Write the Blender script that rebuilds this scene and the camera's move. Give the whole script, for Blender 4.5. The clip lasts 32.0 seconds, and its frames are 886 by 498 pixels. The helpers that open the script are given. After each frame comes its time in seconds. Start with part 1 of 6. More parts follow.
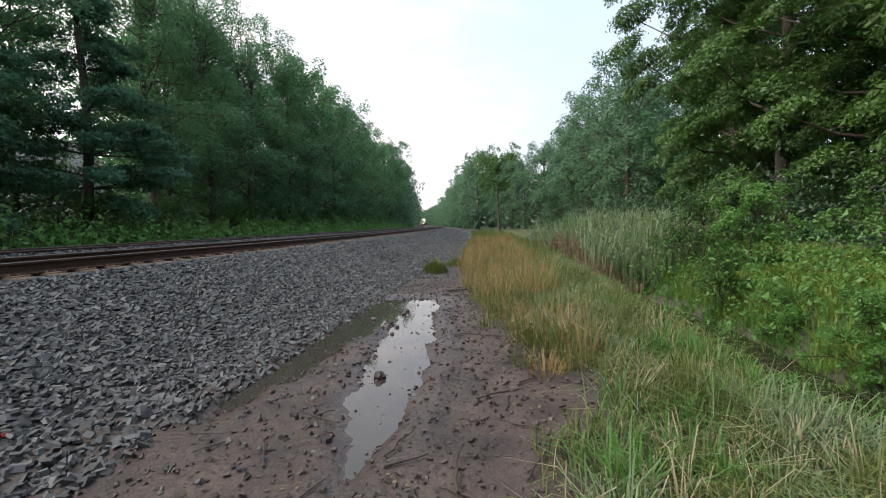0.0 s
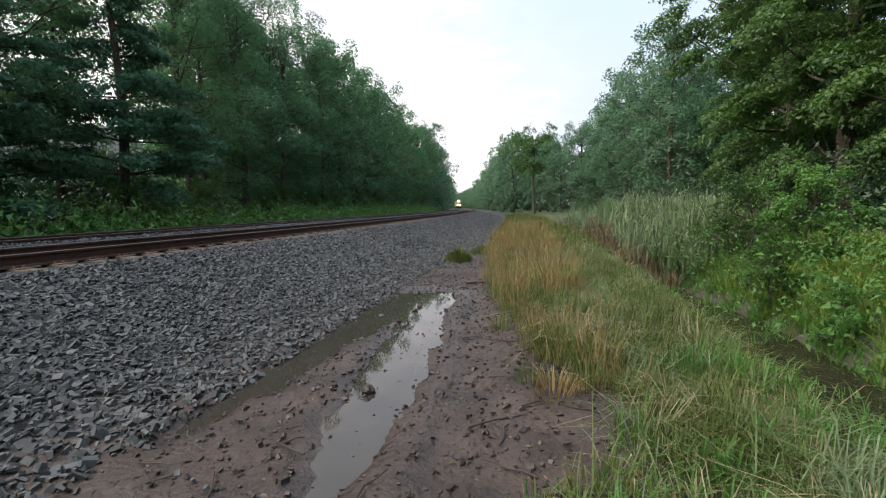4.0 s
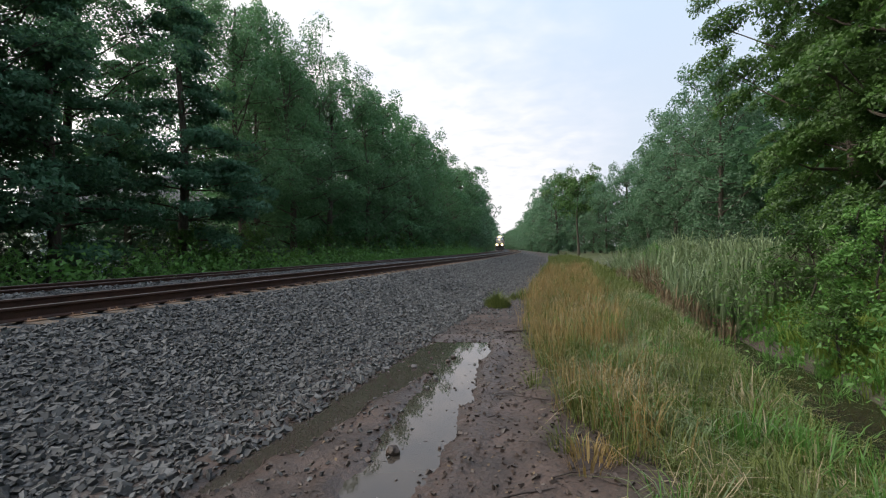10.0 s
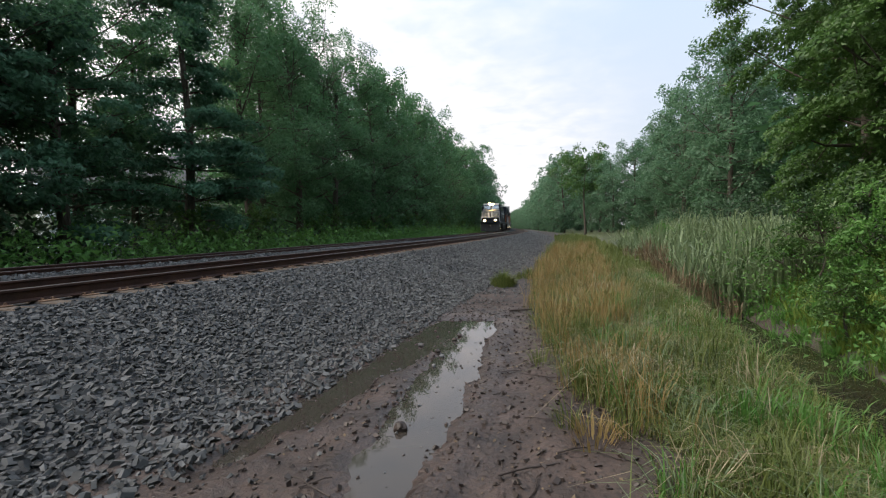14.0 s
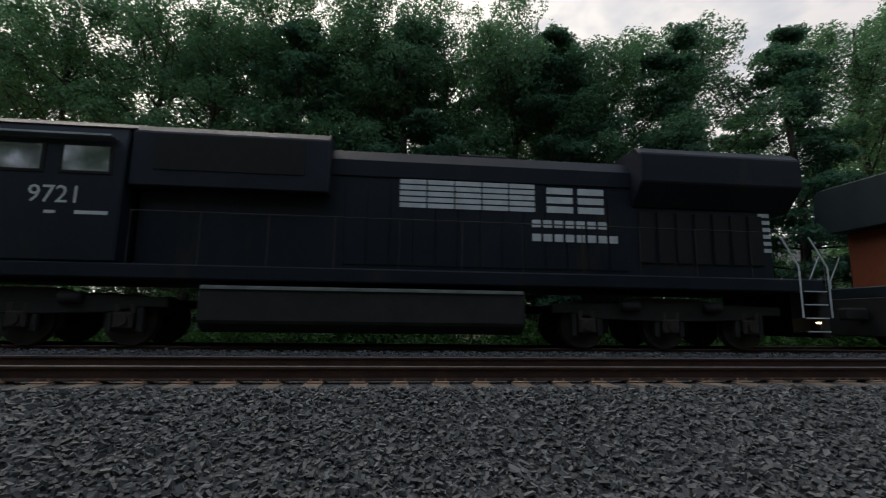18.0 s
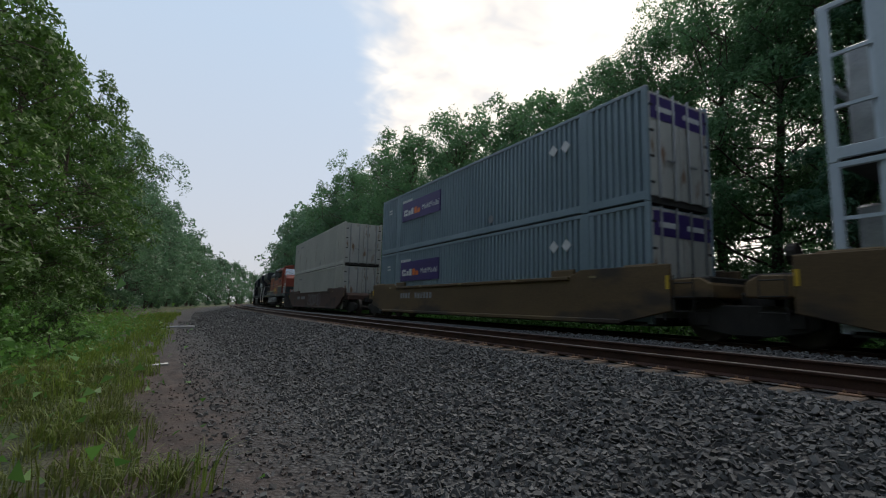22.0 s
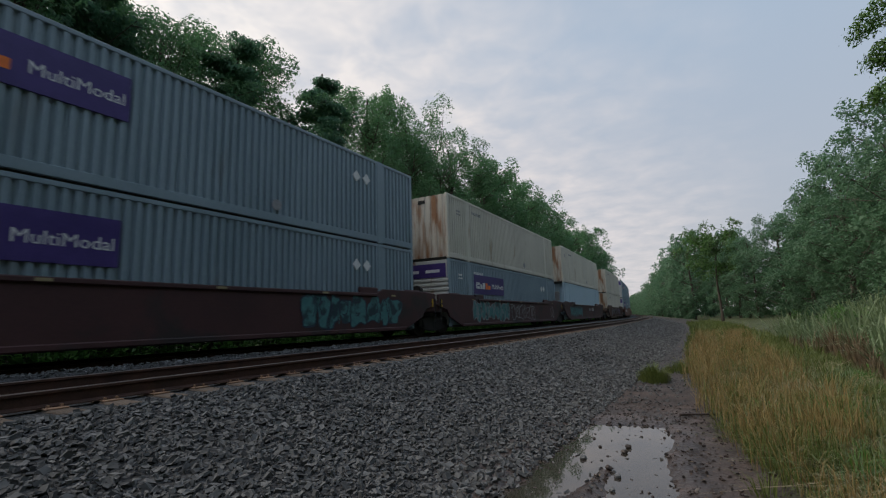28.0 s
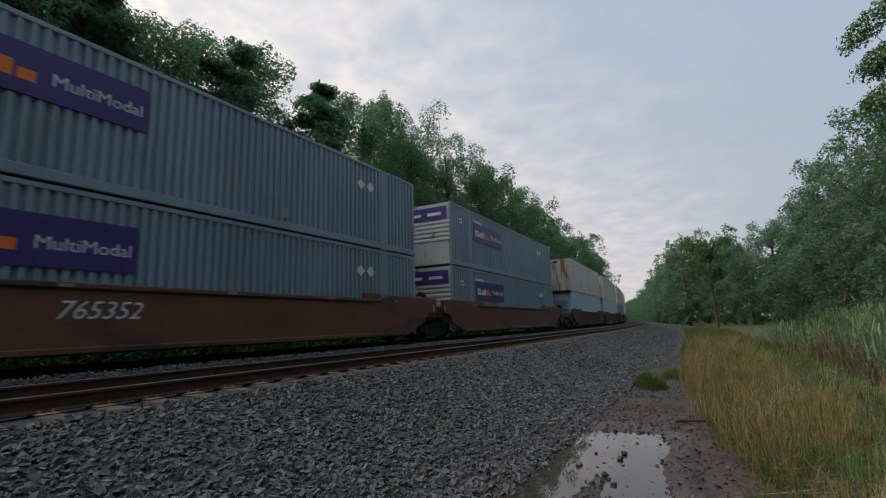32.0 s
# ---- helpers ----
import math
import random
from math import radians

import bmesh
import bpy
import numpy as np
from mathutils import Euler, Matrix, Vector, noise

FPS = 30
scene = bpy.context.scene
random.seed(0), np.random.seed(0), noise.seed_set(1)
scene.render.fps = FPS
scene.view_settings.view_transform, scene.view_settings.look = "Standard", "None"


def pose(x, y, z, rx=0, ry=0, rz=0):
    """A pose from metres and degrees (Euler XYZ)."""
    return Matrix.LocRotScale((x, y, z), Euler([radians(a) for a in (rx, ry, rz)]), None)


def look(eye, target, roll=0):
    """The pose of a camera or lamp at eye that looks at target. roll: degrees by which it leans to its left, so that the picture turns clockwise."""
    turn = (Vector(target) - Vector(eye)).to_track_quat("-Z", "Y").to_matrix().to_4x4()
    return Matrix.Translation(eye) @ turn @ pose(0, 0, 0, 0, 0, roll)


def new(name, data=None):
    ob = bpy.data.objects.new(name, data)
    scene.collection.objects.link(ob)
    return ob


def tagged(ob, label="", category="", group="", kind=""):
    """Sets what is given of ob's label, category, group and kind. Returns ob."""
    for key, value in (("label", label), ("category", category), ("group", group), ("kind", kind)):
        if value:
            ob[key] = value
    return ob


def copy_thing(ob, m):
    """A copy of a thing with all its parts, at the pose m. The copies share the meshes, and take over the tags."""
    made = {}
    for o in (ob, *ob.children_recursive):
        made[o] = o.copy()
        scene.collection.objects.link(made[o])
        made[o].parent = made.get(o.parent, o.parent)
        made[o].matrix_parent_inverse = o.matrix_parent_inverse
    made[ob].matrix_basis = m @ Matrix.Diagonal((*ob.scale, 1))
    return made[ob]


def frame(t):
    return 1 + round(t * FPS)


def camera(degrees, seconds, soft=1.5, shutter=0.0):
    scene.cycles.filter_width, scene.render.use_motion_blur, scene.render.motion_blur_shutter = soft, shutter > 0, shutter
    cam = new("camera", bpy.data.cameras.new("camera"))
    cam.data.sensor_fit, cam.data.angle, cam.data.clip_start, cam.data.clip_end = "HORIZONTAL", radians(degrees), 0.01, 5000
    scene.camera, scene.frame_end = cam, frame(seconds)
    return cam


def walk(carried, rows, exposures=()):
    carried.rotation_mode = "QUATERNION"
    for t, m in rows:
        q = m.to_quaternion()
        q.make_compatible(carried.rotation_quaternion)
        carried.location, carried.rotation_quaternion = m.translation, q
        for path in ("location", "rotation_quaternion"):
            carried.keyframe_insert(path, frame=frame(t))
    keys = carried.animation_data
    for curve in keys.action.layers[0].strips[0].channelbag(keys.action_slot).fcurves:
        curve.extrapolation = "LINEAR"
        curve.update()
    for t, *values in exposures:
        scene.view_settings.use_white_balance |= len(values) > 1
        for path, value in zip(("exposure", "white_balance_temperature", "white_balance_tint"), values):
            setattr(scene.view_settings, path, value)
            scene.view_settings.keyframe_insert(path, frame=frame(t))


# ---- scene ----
cam = camera(87.2, 32.0, soft=1.15, shutter=0.1)
PATH = [
    (0, pose(-0.34, -0.64, 1.34, 87.00, 1.17, 7.37)),
    (0.5, pose(-0.35, -0.62, 1.33, 87.07, 1.14, 7.59)),
    (1, pose(-0.34, -0.63, 1.34, 86.71, 1.17, 8.63)),
    (1.5, pose(-0.33, -0.62, 1.34, 85.50, 1.16, 10.24)),
    (2, pose(-0.31, -0.58, 1.33, 84.83, 1.14, 10.49)),
    (2.5, pose(-0.39, -0.45, 1.34, 84.58, 1.18, 9.81)),
    (4.5, pose(0.02, -0.02, 1.48, 85.32, 1.14, 14.29)),
    (5, pose(0.09, 0.01, 1.50, 85.67, 0.87, 19.62)),
    (5.5, pose(-0.03, 0.02, 1.47, 86.13, 0.85, 22.60)),
    (6, pose(-0.01, 0.06, 1.47, 86.98, 1.05, 22.54)),
    (6.5, pose(-0.00, 0.00, 1.55, 87.53, 1.28, 20.80)),
    (7, pose(-0.00, 0.00, 1.55, 87.87, 1.28, 18.96)),
    (7.5, pose(-0.00, 0.00, 1.55, 88.27, 1.44, 17.35)),
    (8, pose(-0.00, 0.00, 1.55, 88.75, 1.38, 16.50)),
    (8.5, pose(-0.00, 0.00, 1.55, 89.02, 1.48, 16.28)),
    (9, pose(-0.00, 0.00, 1.55, 89.47, 1.35, 16.58)),
    (9.5, pose(-0.00, 0.00, 1.55, 89.82, 1.50, 16.91)),
    (10, pose(-0.00, 0.00, 1.55, 90.09, 1.31, 16.98)),
    (10.5, pose(-0.00, 0.00, 1.55, 90.09, 1.49, 16.93)),
    (11, pose(-0.00, 0.00, 1.55, 90.13, 1.40, 17.00)),
    (11.5, pose(-0.00, 0.00, 1.55, 89.92, 1.47, 16.97)),
    (12, pose(-0.00, 0.00, 1.55, 89.50, 1.43, 17.19)),
    (12.5, pose(-0.00, 0.00, 1.55, 88.73, 1.55, 17.24)),
    (13, pose(-0.00, 0.00, 1.55, 88.15, 1.47, 17.34)),
    (13.5, pose(-0.00, 0.00, 1.55, 87.57, 1.53, 17.48)),
    (15.5, pose(-0.00, 0.00, 1.55, 88.61, 1.48, 22.30)),
    (16, pose(-0.00, 0.00, 1.55, 89.87, 1.35, 26.55)),
    (16.5, pose(-0.14, 0.08, 1.55, 91.80, 0.99, 34.19)),
    (17, pose(-0.35, 0.20, 1.55, 94.64, 0.81, 48.14)),
    (17.5, pose(-0.56, 0.32, 1.55, 97.22, 0.40, 65.88)),
    (18, pose(-0.66, 0.38, 1.55, 98.66, -0.72, 83.65)),
    (18.5, pose(-0.70, 0.40, 1.55, 99.14, -0.79, 96.16)),
    (19, pose(-0.70, 0.40, 1.55, 99.30, -1.49, 112.26)),
    (19.5, pose(-0.70, 0.40, 1.55, 99.72, -2.25, 130.04)),
    (20, pose(-0.70, 0.40, 1.55, 99.34, -2.20, 140.79)),
    (20.5, pose(-0.70, 0.40, 1.55, 98.41, -1.90, 144.88)),
    (21, pose(-0.70, 0.40, 1.55, 97.56, -1.70, 147.86)),
    (21.5, pose(-0.70, 0.40, 1.55, 96.97, -1.59, 149.77)),
    (22, pose(-0.70, 0.40, 1.55, 97.06, -1.35, 148.56)),
    (22.5, pose(-0.70, 0.40, 1.55, 98.74, -1.35, 135.32)),
    (23, pose(-0.70, 0.40, 1.55, 99.93, 0.07, 109.38)),
    (23.5, pose(-0.70, 0.40, 1.55, 101.90, 1.72, 75.08)),
    (24, pose(-0.70, 0.40, 1.55, 101.23, 2.18, 48.26)),
    (24.5, pose(-0.70, 0.40, 1.55, 100.46, 2.21, 40.73)),
    (25, pose(-0.70, 0.40, 1.55, 99.81, 2.11, 37.43)),
    (25.5, pose(-0.70, 0.40, 1.55, 98.97, 1.94, 34.83)),
    (26, pose(-0.70, 0.40, 1.55, 98.31, 1.86, 32.76)),
    (26.5, pose(-0.70, 0.40, 1.55, 97.93, 1.82, 31.48)),
    (28.5, pose(-0.70, 0.40, 1.55, 98.75, 1.74, 30.89)),
    (29, pose(-0.70, 0.40, 1.55, 98.68, 1.76, 30.58)),
    (29.5, pose(-0.70, 0.40, 1.55, 98.49, 1.75, 30.24)),
    (30, pose(-0.70, 0.40, 1.55, 98.45, 1.72, 29.96)),
    (30.5, pose(-0.70, 0.40, 1.55, 98.48, 1.72, 30.05)),
    (31, pose(-0.70, 0.40, 1.55, 98.67, 1.67, 30.11)),
    (31.5, pose(-0.70, 0.40, 1.55, 98.98, 1.68, 30.06)),
    (32, pose(-0.70, 0.40, 1.55, 99.28, 1.62, 30.54)),
]
EXPOSURES = [(0, 0.95), (1, 0.87), (2.5, 0.84), (5, 0.95), (7, 0.97), (8, 0.9), (9, 0.74), (13, 0.64), (15.5, 0.85), (16, 0.82), (16.5, 0.5), (17.2, 0.02), (18, -0.08), (18.5, 0.04), (19, 0.22), (19.5, -0.15), (20.1, -0.42), (21, -0.36), (22.2, -0.2), (23.2, -0.24), (24, 0.02), (25, -0.05), (26, -0.07), (32, -0.03)]
walk(cam, PATH, EXPOSURES)

# ---- sky and light ----
SUN_YAW, SUN_UP = 118.0, 42.0
world = bpy.data.worlds.new("sky")
scene.world = world
world.use_nodes = True
wn, wl = world.node_tree.nodes, world.node_tree.links
wn.clear()


def wnode(kind, **values):
    n = wn.new(kind)
    for k, v in values.items():
        n.inputs[k].default_value = v
    return n


def wmath(op, a, b=None, c=None):
    n = wn.new("ShaderNodeMath")
    n.operation = op
    for i, v in enumerate((a, b, c)):
        if v is None:
            continue
        if hasattr(v, "links"):
            wl.new(v, n.inputs[i])
        else:
            n.inputs[i].default_value = v
    return n.outputs[0]


sky = wn.new("ShaderNodeTexSky")
sky.sky_type = "NISHITA"
sky.sun_disc = False
sky.sun_elevation = radians(SUN_UP)
sky.sun_rotation = radians(-SUN_YAW)
sky.air_density, sky.dust_density, sky.ozone_density = 1.0, 2.5, 2.0
coord = wn.new("ShaderNodeTexCoord")
sep = wn.new("ShaderNodeSeparateXYZ")
wl.new(coord.outputs["Generated"], sep.inputs[0])
height = wmath("ADD", wmath("MAXIMUM", sep.outputs[2], 0.0), 0.12)
flat = wn.new("ShaderNodeCombineXYZ")
wl.new(wmath("DIVIDE", sep.outputs[0], height), flat.inputs[0])
wl.new(wmath("DIVIDE", sep.outputs[1], height), flat.inputs[1])
broad = wnode("ShaderNodeTexNoise", Scale=0.55, Detail=4.0, Roughness=0.55)
wl.new(flat.outputs[0], broad.inputs["Vector"])
ripple = wnode("ShaderNodeTexNoise", Scale=5.5, Detail=3.0, Roughness=0.55, Distortion=0.25)
wl.new(flat.outputs[0], ripple.inputs["Vector"])
sunward = wn.new("ShaderNodeVectorMath")
sunward.operation = "DOT_PRODUCT"
wl.new(coord.outputs["Generated"], sunward.inputs[0])
sunward.inputs[1].default_value = (-math.sin(radians(SUN_YAW)), math.cos(radians(SUN_YAW)), 0.2)
near_sun = wmath("POWER", wmath("MAXIMUM", wmath("MULTIPLY_ADD", sunward.outputs["Value"], 0.5, 0.48), 0.0), 4.0)
# a sheet of broken cloud on the sunny side of a line overhead, sharp-edged behind and ragged ahead; clear pale sky beyond it
ahead = wmath("MAXIMUM", wmath("DIVIDE", sep.outputs[1], height), 0.0)
behind = wmath("MAXIMUM", wmath("DIVIDE", wmath("MULTIPLY", sep.outputs[1], -1.0), height), 0.0)
west = wmath("DIVIDE", wmath("MULTIPLY", sep.outputs[0], -1.0), height)
sheet = wmath("ADD", wmath("SUBTRACT", west, wmath("MULTIPLY", behind, 0.40)), wmath("MULTIPLY", ahead, 0.10))
fade = wmath("MINIMUM", ahead, 1.0)
ragged = wmath("MULTIPLY", wmath("SUBTRACT", broad.outputs[0], 0.5), wmath("MULTIPLY_ADD", fade, 1.1, 0.35))
edge = wn.new("ShaderNodeMapRange")
edge.interpolation_type = "SMOOTHSTEP"
edge.inputs["From Min"].default_value = -0.08
wl.new(wmath("MULTIPLY_ADD", fade, 1.0, 0.14), edge.inputs["From Max"])
wl.new(wmath("ADD", sheet, wmath("MULTIPLY_ADD", wmath("SUBTRACT", ripple.outputs[0], 0.5), 0.25, ragged)), edge.inputs["Value"])
streak = wmath("MULTIPLY", edge.outputs[0], wmath("MAXIMUM", wmath("MULTIPLY_ADD", ripple.outputs[0], 1.3, wmath("MULTIPLY_ADD", near_sun, 0.5, 0.0)), 0.0))
cloud = wn.new("ShaderNodeMix")
cloud.data_type = "RGBA"
cloud.inputs["A"].default_value = (7.6, 7.2, 7.3, 1)
cloud.inputs["B"].default_value = (15.5, 14.4, 12.9, 1)
wl.new(wmath("MULTIPLY", near_sun, wmath("MULTIPLY_ADD", ripple.outputs[0], 2.2, 0.0)), cloud.inputs["Factor"])
rise = wn.new("ShaderNodeMapRange")
rise.inputs["From Min"].default_value, rise.inputs["From Max"].default_value = 0.03, 0.5
wl.new(sep.outputs[2], rise.inputs["Value"])
air = wn.new("ShaderNodeMix")
air.data_type = "RGBA"
air.inputs["A"].default_value = (5.3, 5.4, 5.8, 1)
air.inputs["B"].default_value = (4.7, 5.75, 7.1, 1)
wl.new(rise.outputs[0], air.inputs["Factor"])
haze = wn.new("ShaderNodeMix")
haze.data_type = "RGBA"
haze.inputs["Factor"].default_value = 0.85
wl.new(sky.outputs[0], haze.inputs["A"])
south = wn.new("ShaderNodeMapRange")
south.interpolation_type = "SMOOTHSTEP"
south.inputs["From Min"].default_value, south.inputs["From Max"].default_value = 0.3, -0.7
south.inputs["To Min"].default_value, south.inputs["To Max"].default_value = 1.0, 1.5
wl.new(sep.outputs[1], south.inputs["Value"])
clear = wn.new("ShaderNodeVectorMath")
clear.operation = "SCALE"
wl.new(air.outputs["Result"], clear.inputs[0])
wl.new(south.outputs[0], clear.inputs["Scale"])
wl.new(clear.outputs[0], haze.inputs["B"])
mixed = wn.new("ShaderNodeMix")
mixed.data_type = "RGBA"
wl.new(wmath("MINIMUM", streak, 0.9), mixed.inputs["Factor"])
wl.new(haze.outputs["Result"], mixed.inputs["A"])
wl.new(cloud.outputs["Result"], mixed.inputs["B"])
back = wnode("ShaderNodeBackground", Strength=0.1)
wl.new(mixed.outputs["Result"], back.inputs["Color"])
wout = wn.new("ShaderNodeOutputWorld")
wl.new(back.outputs[0], wout.inputs["Surface"])

sun = new("sun", bpy.data.lights.new("sun", "SUN"))
sun.data.energy, sun.data.angle, sun.data.color = 2.3, radians(45), (1.0, 0.94, 0.83)
sun.matrix_world = look((-math.sin(radians(SUN_YAW)) * 50, math.cos(radians(SUN_YAW)) * 50, 50 * math.tan(radians(SUN_UP))), (0, 0, 0))

# ---- materials ----


def material(name, dark, light, rough=0.6, metal=0.0, scale=6.0, fine=60.0, bump=0.0, spot=None, spot_at=0.62, spot_scale=2.0,
             island=0.0, each=0.0, through_light=0.0, stretch=(1, 1, 1), rough_vary=0.1, specular=0.5, bump_size=0.02):
    """A surface whose colour wanders between two tones at two scales, with patches of a third, and fine relief."""
    m = bpy.data.materials.new(name)
    m.use_nodes = True
    n, l = m.node_tree.nodes, m.node_tree.links
    p = n["Principled BSDF"]
    tc = n.new("ShaderNodeTexCoord")
    mp = n.new("ShaderNodeMapping")
    mp.inputs["Scale"].default_value = stretch
    l.new(tc.outputs["Object"], mp.inputs["Vector"])

    def tex(s, detail=4.0):
        x = n.new("ShaderNodeTexNoise")
        x.inputs["Scale"].default_value, x.inputs["Detail"].default_value = s, detail
        l.new(mp.outputs[0], x.inputs["Vector"])
        return x.outputs[0]

    def math_node(op, a, b):
        x = n.new("ShaderNodeMath")
        x.operation = op
        for i, v in enumerate((a, b)):
            if hasattr(v, "links"):
                l.new(v, x.inputs[i])
            else:
                x.inputs[i].default_value = v
        return x.outputs[0]

    def mix(fac, a, b):
        x = n.new("ShaderNodeMix")
        x.data_type = "RGBA"
        for key, v in (("Factor", fac), ("A", a), ("B", b)):
            if hasattr(v, "links"):
                l.new(v, x.inputs[key])
            else:
                x.inputs[key].default_value = v if key == "Factor" else (*v, 1)
        return x.outputs["Result"]

    coarse, grain = tex(scale), tex(fine, 2.0)
    f = math_node("ADD", math_node("MULTIPLY", coarse, 0.65), math_node("MULTIPLY", grain, 0.35))
    f = math_node("MULTIPLY", math_node("SUBTRACT", f, 0.3), 2.5)
    if island:
        g = n.new("ShaderNodeNewGeometry")
        f = math_node("ADD", math_node("MULTIPLY", f, 1 - island), math_node("MULTIPLY", g.outputs["Random Per Island"], island))
    if each:
        o = n.new("ShaderNodeObjectInfo")
        f = math_node("ADD", math_node("MULTIPLY", f, 1 - each), math_node("MULTIPLY", o.outputs["Random"], each))
    ramp = n.new("ShaderNodeClamp")
    l.new(f, ramp.inputs[0])
    colour = mix(ramp.outputs[0], dark, light)
    if spot:
        s = n.new("ShaderNodeMapRange")
        s.inputs["From Min"].default_value, s.inputs["From Max"].default_value = spot_at, spot_at + 0.12
        l.new(tex(spot_scale, 6.0), s.inputs["Value"])
        colour = mix(s.outputs[0], colour, spot)
    l.new(colour, p.inputs["Base Color"])
    l.new(math_node("ADD", math_node("MULTIPLY", coarse, rough_vary * 2), rough - rough_vary), p.inputs["Roughness"])
    p.inputs["Metallic"].default_value = metal
    p.inputs["Specular IOR Level"].default_value = specular
    if bump:
        b = n.new("ShaderNodeBump")
        b.inputs["Strength"].default_value, b.inputs["Distance"].default_value = bump, bump_size
        l.new(f, b.inputs["Height"])
        l.new(b.outputs[0], p.inputs["Normal"])
    if through_light:
        t = n.new("ShaderNodeBsdfTranslucent")
        l.new(colour, t.inputs[0])
        s = n.new("ShaderNodeMixShader")
        s.inputs[0].default_value = through_light
        l.new(p.outputs[0], s.inputs[1])
        l.new(t.outputs[0], s.inputs[2])
        l.new(s.outputs[0], n["Material Output"].inputs["Surface"])
    return m


def glow(name, colour, strength):
    m = bpy.data.materials.new(name)
    m.use_nodes = True
    p = m.node_tree.nodes["Principled BSDF"]
    p.inputs["Base Color"].default_value = (*colour, 1)
    p.inputs["Emission Color"].default_value = (*colour, 1)
    p.inputs["Emission Strength"].default_value = strength
    return m


STONE = material("crushed stone", (0.02, 0.02, 0.021), (0.17, 0.168, 0.168), 0.75, scale=3, fine=40, island=0.75, bump=0.3)
BALLAST = material("ballast bed", (0.035, 0.036, 0.04), (0.19, 0.19, 0.195), 0.85, scale=14, fine=30, bump=1.0, bump_size=0.06)
RAIL_SIDE = material("rusty rail", (0.035, 0.018, 0.014), (0.10, 0.045, 0.03), 0.75, metal=0.2, scale=4, fine=50, bump=0.2)
RAIL_TOP = material("worn rail head", (0.09, 0.065, 0.055), (0.2, 0.16, 0.14), 0.48, metal=0.5, scale=3, fine=40)
TIE = material("weathered tie wood", (0.06, 0.045, 0.035), (0.22, 0.16, 0.12), 0.85, scale=5, fine=50, each=0.4, stretch=(1, 6, 6), bump=0.6)
PLATE = material("rusty tie plate", (0.16, 0.085, 0.05), (0.36, 0.22, 0.14), 0.8, metal=0.1, scale=12, fine=60, each=0.5, bump=0.3)
BARK = material("tree bark", (0.03, 0.024, 0.018), (0.11, 0.09, 0.07), 0.9, scale=3, fine=20, stretch=(5, 5, 1), bump=0.8)
LEAF = material("broad leaves", (0.05, 0.135, 0.06), (0.135, 0.27, 0.115), 0.5, scale=0.4, fine=2, island=0.5, each=0.2, through_light=0.55)
# distance haze put into the leaf colour: greyer green for the far trees
HAZE_LEAF = material("leaves greyed for distance haze", (0.06, 0.135, 0.075), (0.125, 0.235, 0.125), 0.5, scale=0.4, fine=2, island=0.5, each=0.25, through_light=0.5)
LEAF_LIGHT = material("light leaves", (0.028, 0.08, 0.017), (0.112, 0.212, 0.044), 0.5, scale=0.5, fine=2, island=0.5, each=0.15, through_light=0.42)
NEEDLE = material("pine needles", (0.048, 0.13, 0.076), (0.105, 0.225, 0.12), 0.5, scale=0.5, fine=3, island=0.55, each=0.2, through_light=0.55)
# leaves coloured darker, with little light through, to stand for shade under trees
SHADE_LEAF = material("leaves darkened for shade", (0.015, 0.04, 0.018), (0.05, 0.095, 0.045), 0.5, scale=0.5, fine=3, island=0.55, through_light=0.15)
WEED = material("weed leaves", (0.06, 0.165, 0.03), (0.165, 0.335, 0.075), 0.5, scale=0.8, fine=4, island=0.6, through_light=0.45)
GRASS = material("green grass", (0.055, 0.084, 0.014), (0.2, 0.232, 0.062), 0.55, scale=0.7, fine=3, island=0.6, through_light=0.3)
DRY_GRASS = material("dry golden grass", (0.19, 0.125, 0.042), (0.42, 0.3, 0.12), 0.6, scale=0.7, fine=3, island=0.6, through_light=0.3)
BANK_GRASS = material("yellow-green weeds", (0.1, 0.165, 0.024), (0.235, 0.31, 0.06), 0.55, scale=0.8, fine=4, island=0.6, through_light=0.4)
STRAW = material("pale straw", (0.28, 0.22, 0.13), (0.52, 0.44, 0.29), 0.6, scale=0.7, fine=3, island=0.6, through_light=0.3)
REED = material("reed blades", (0.10, 0.15, 0.07), (0.26, 0.33, 0.17), 0.55, scale=0.7, fine=3, island=0.6, through_light=0.3)
REED_DRY = material("dead reed stems", (0.10, 0.068, 0.04), (0.28, 0.2, 0.12), 0.7, scale=0.7, fine=3, island=0.6, through_light=0.2)
CLOD = material("wet clods of mud", (0.018, 0.013, 0.012), (0.1, 0.072, 0.06), 0.5, scale=3, fine=40, island=0.7, bump=0.3)
TWIG = material("wet dead wood", (0.02, 0.014, 0.012), (0.08, 0.055, 0.045), 0.6, scale=4, fine=40)


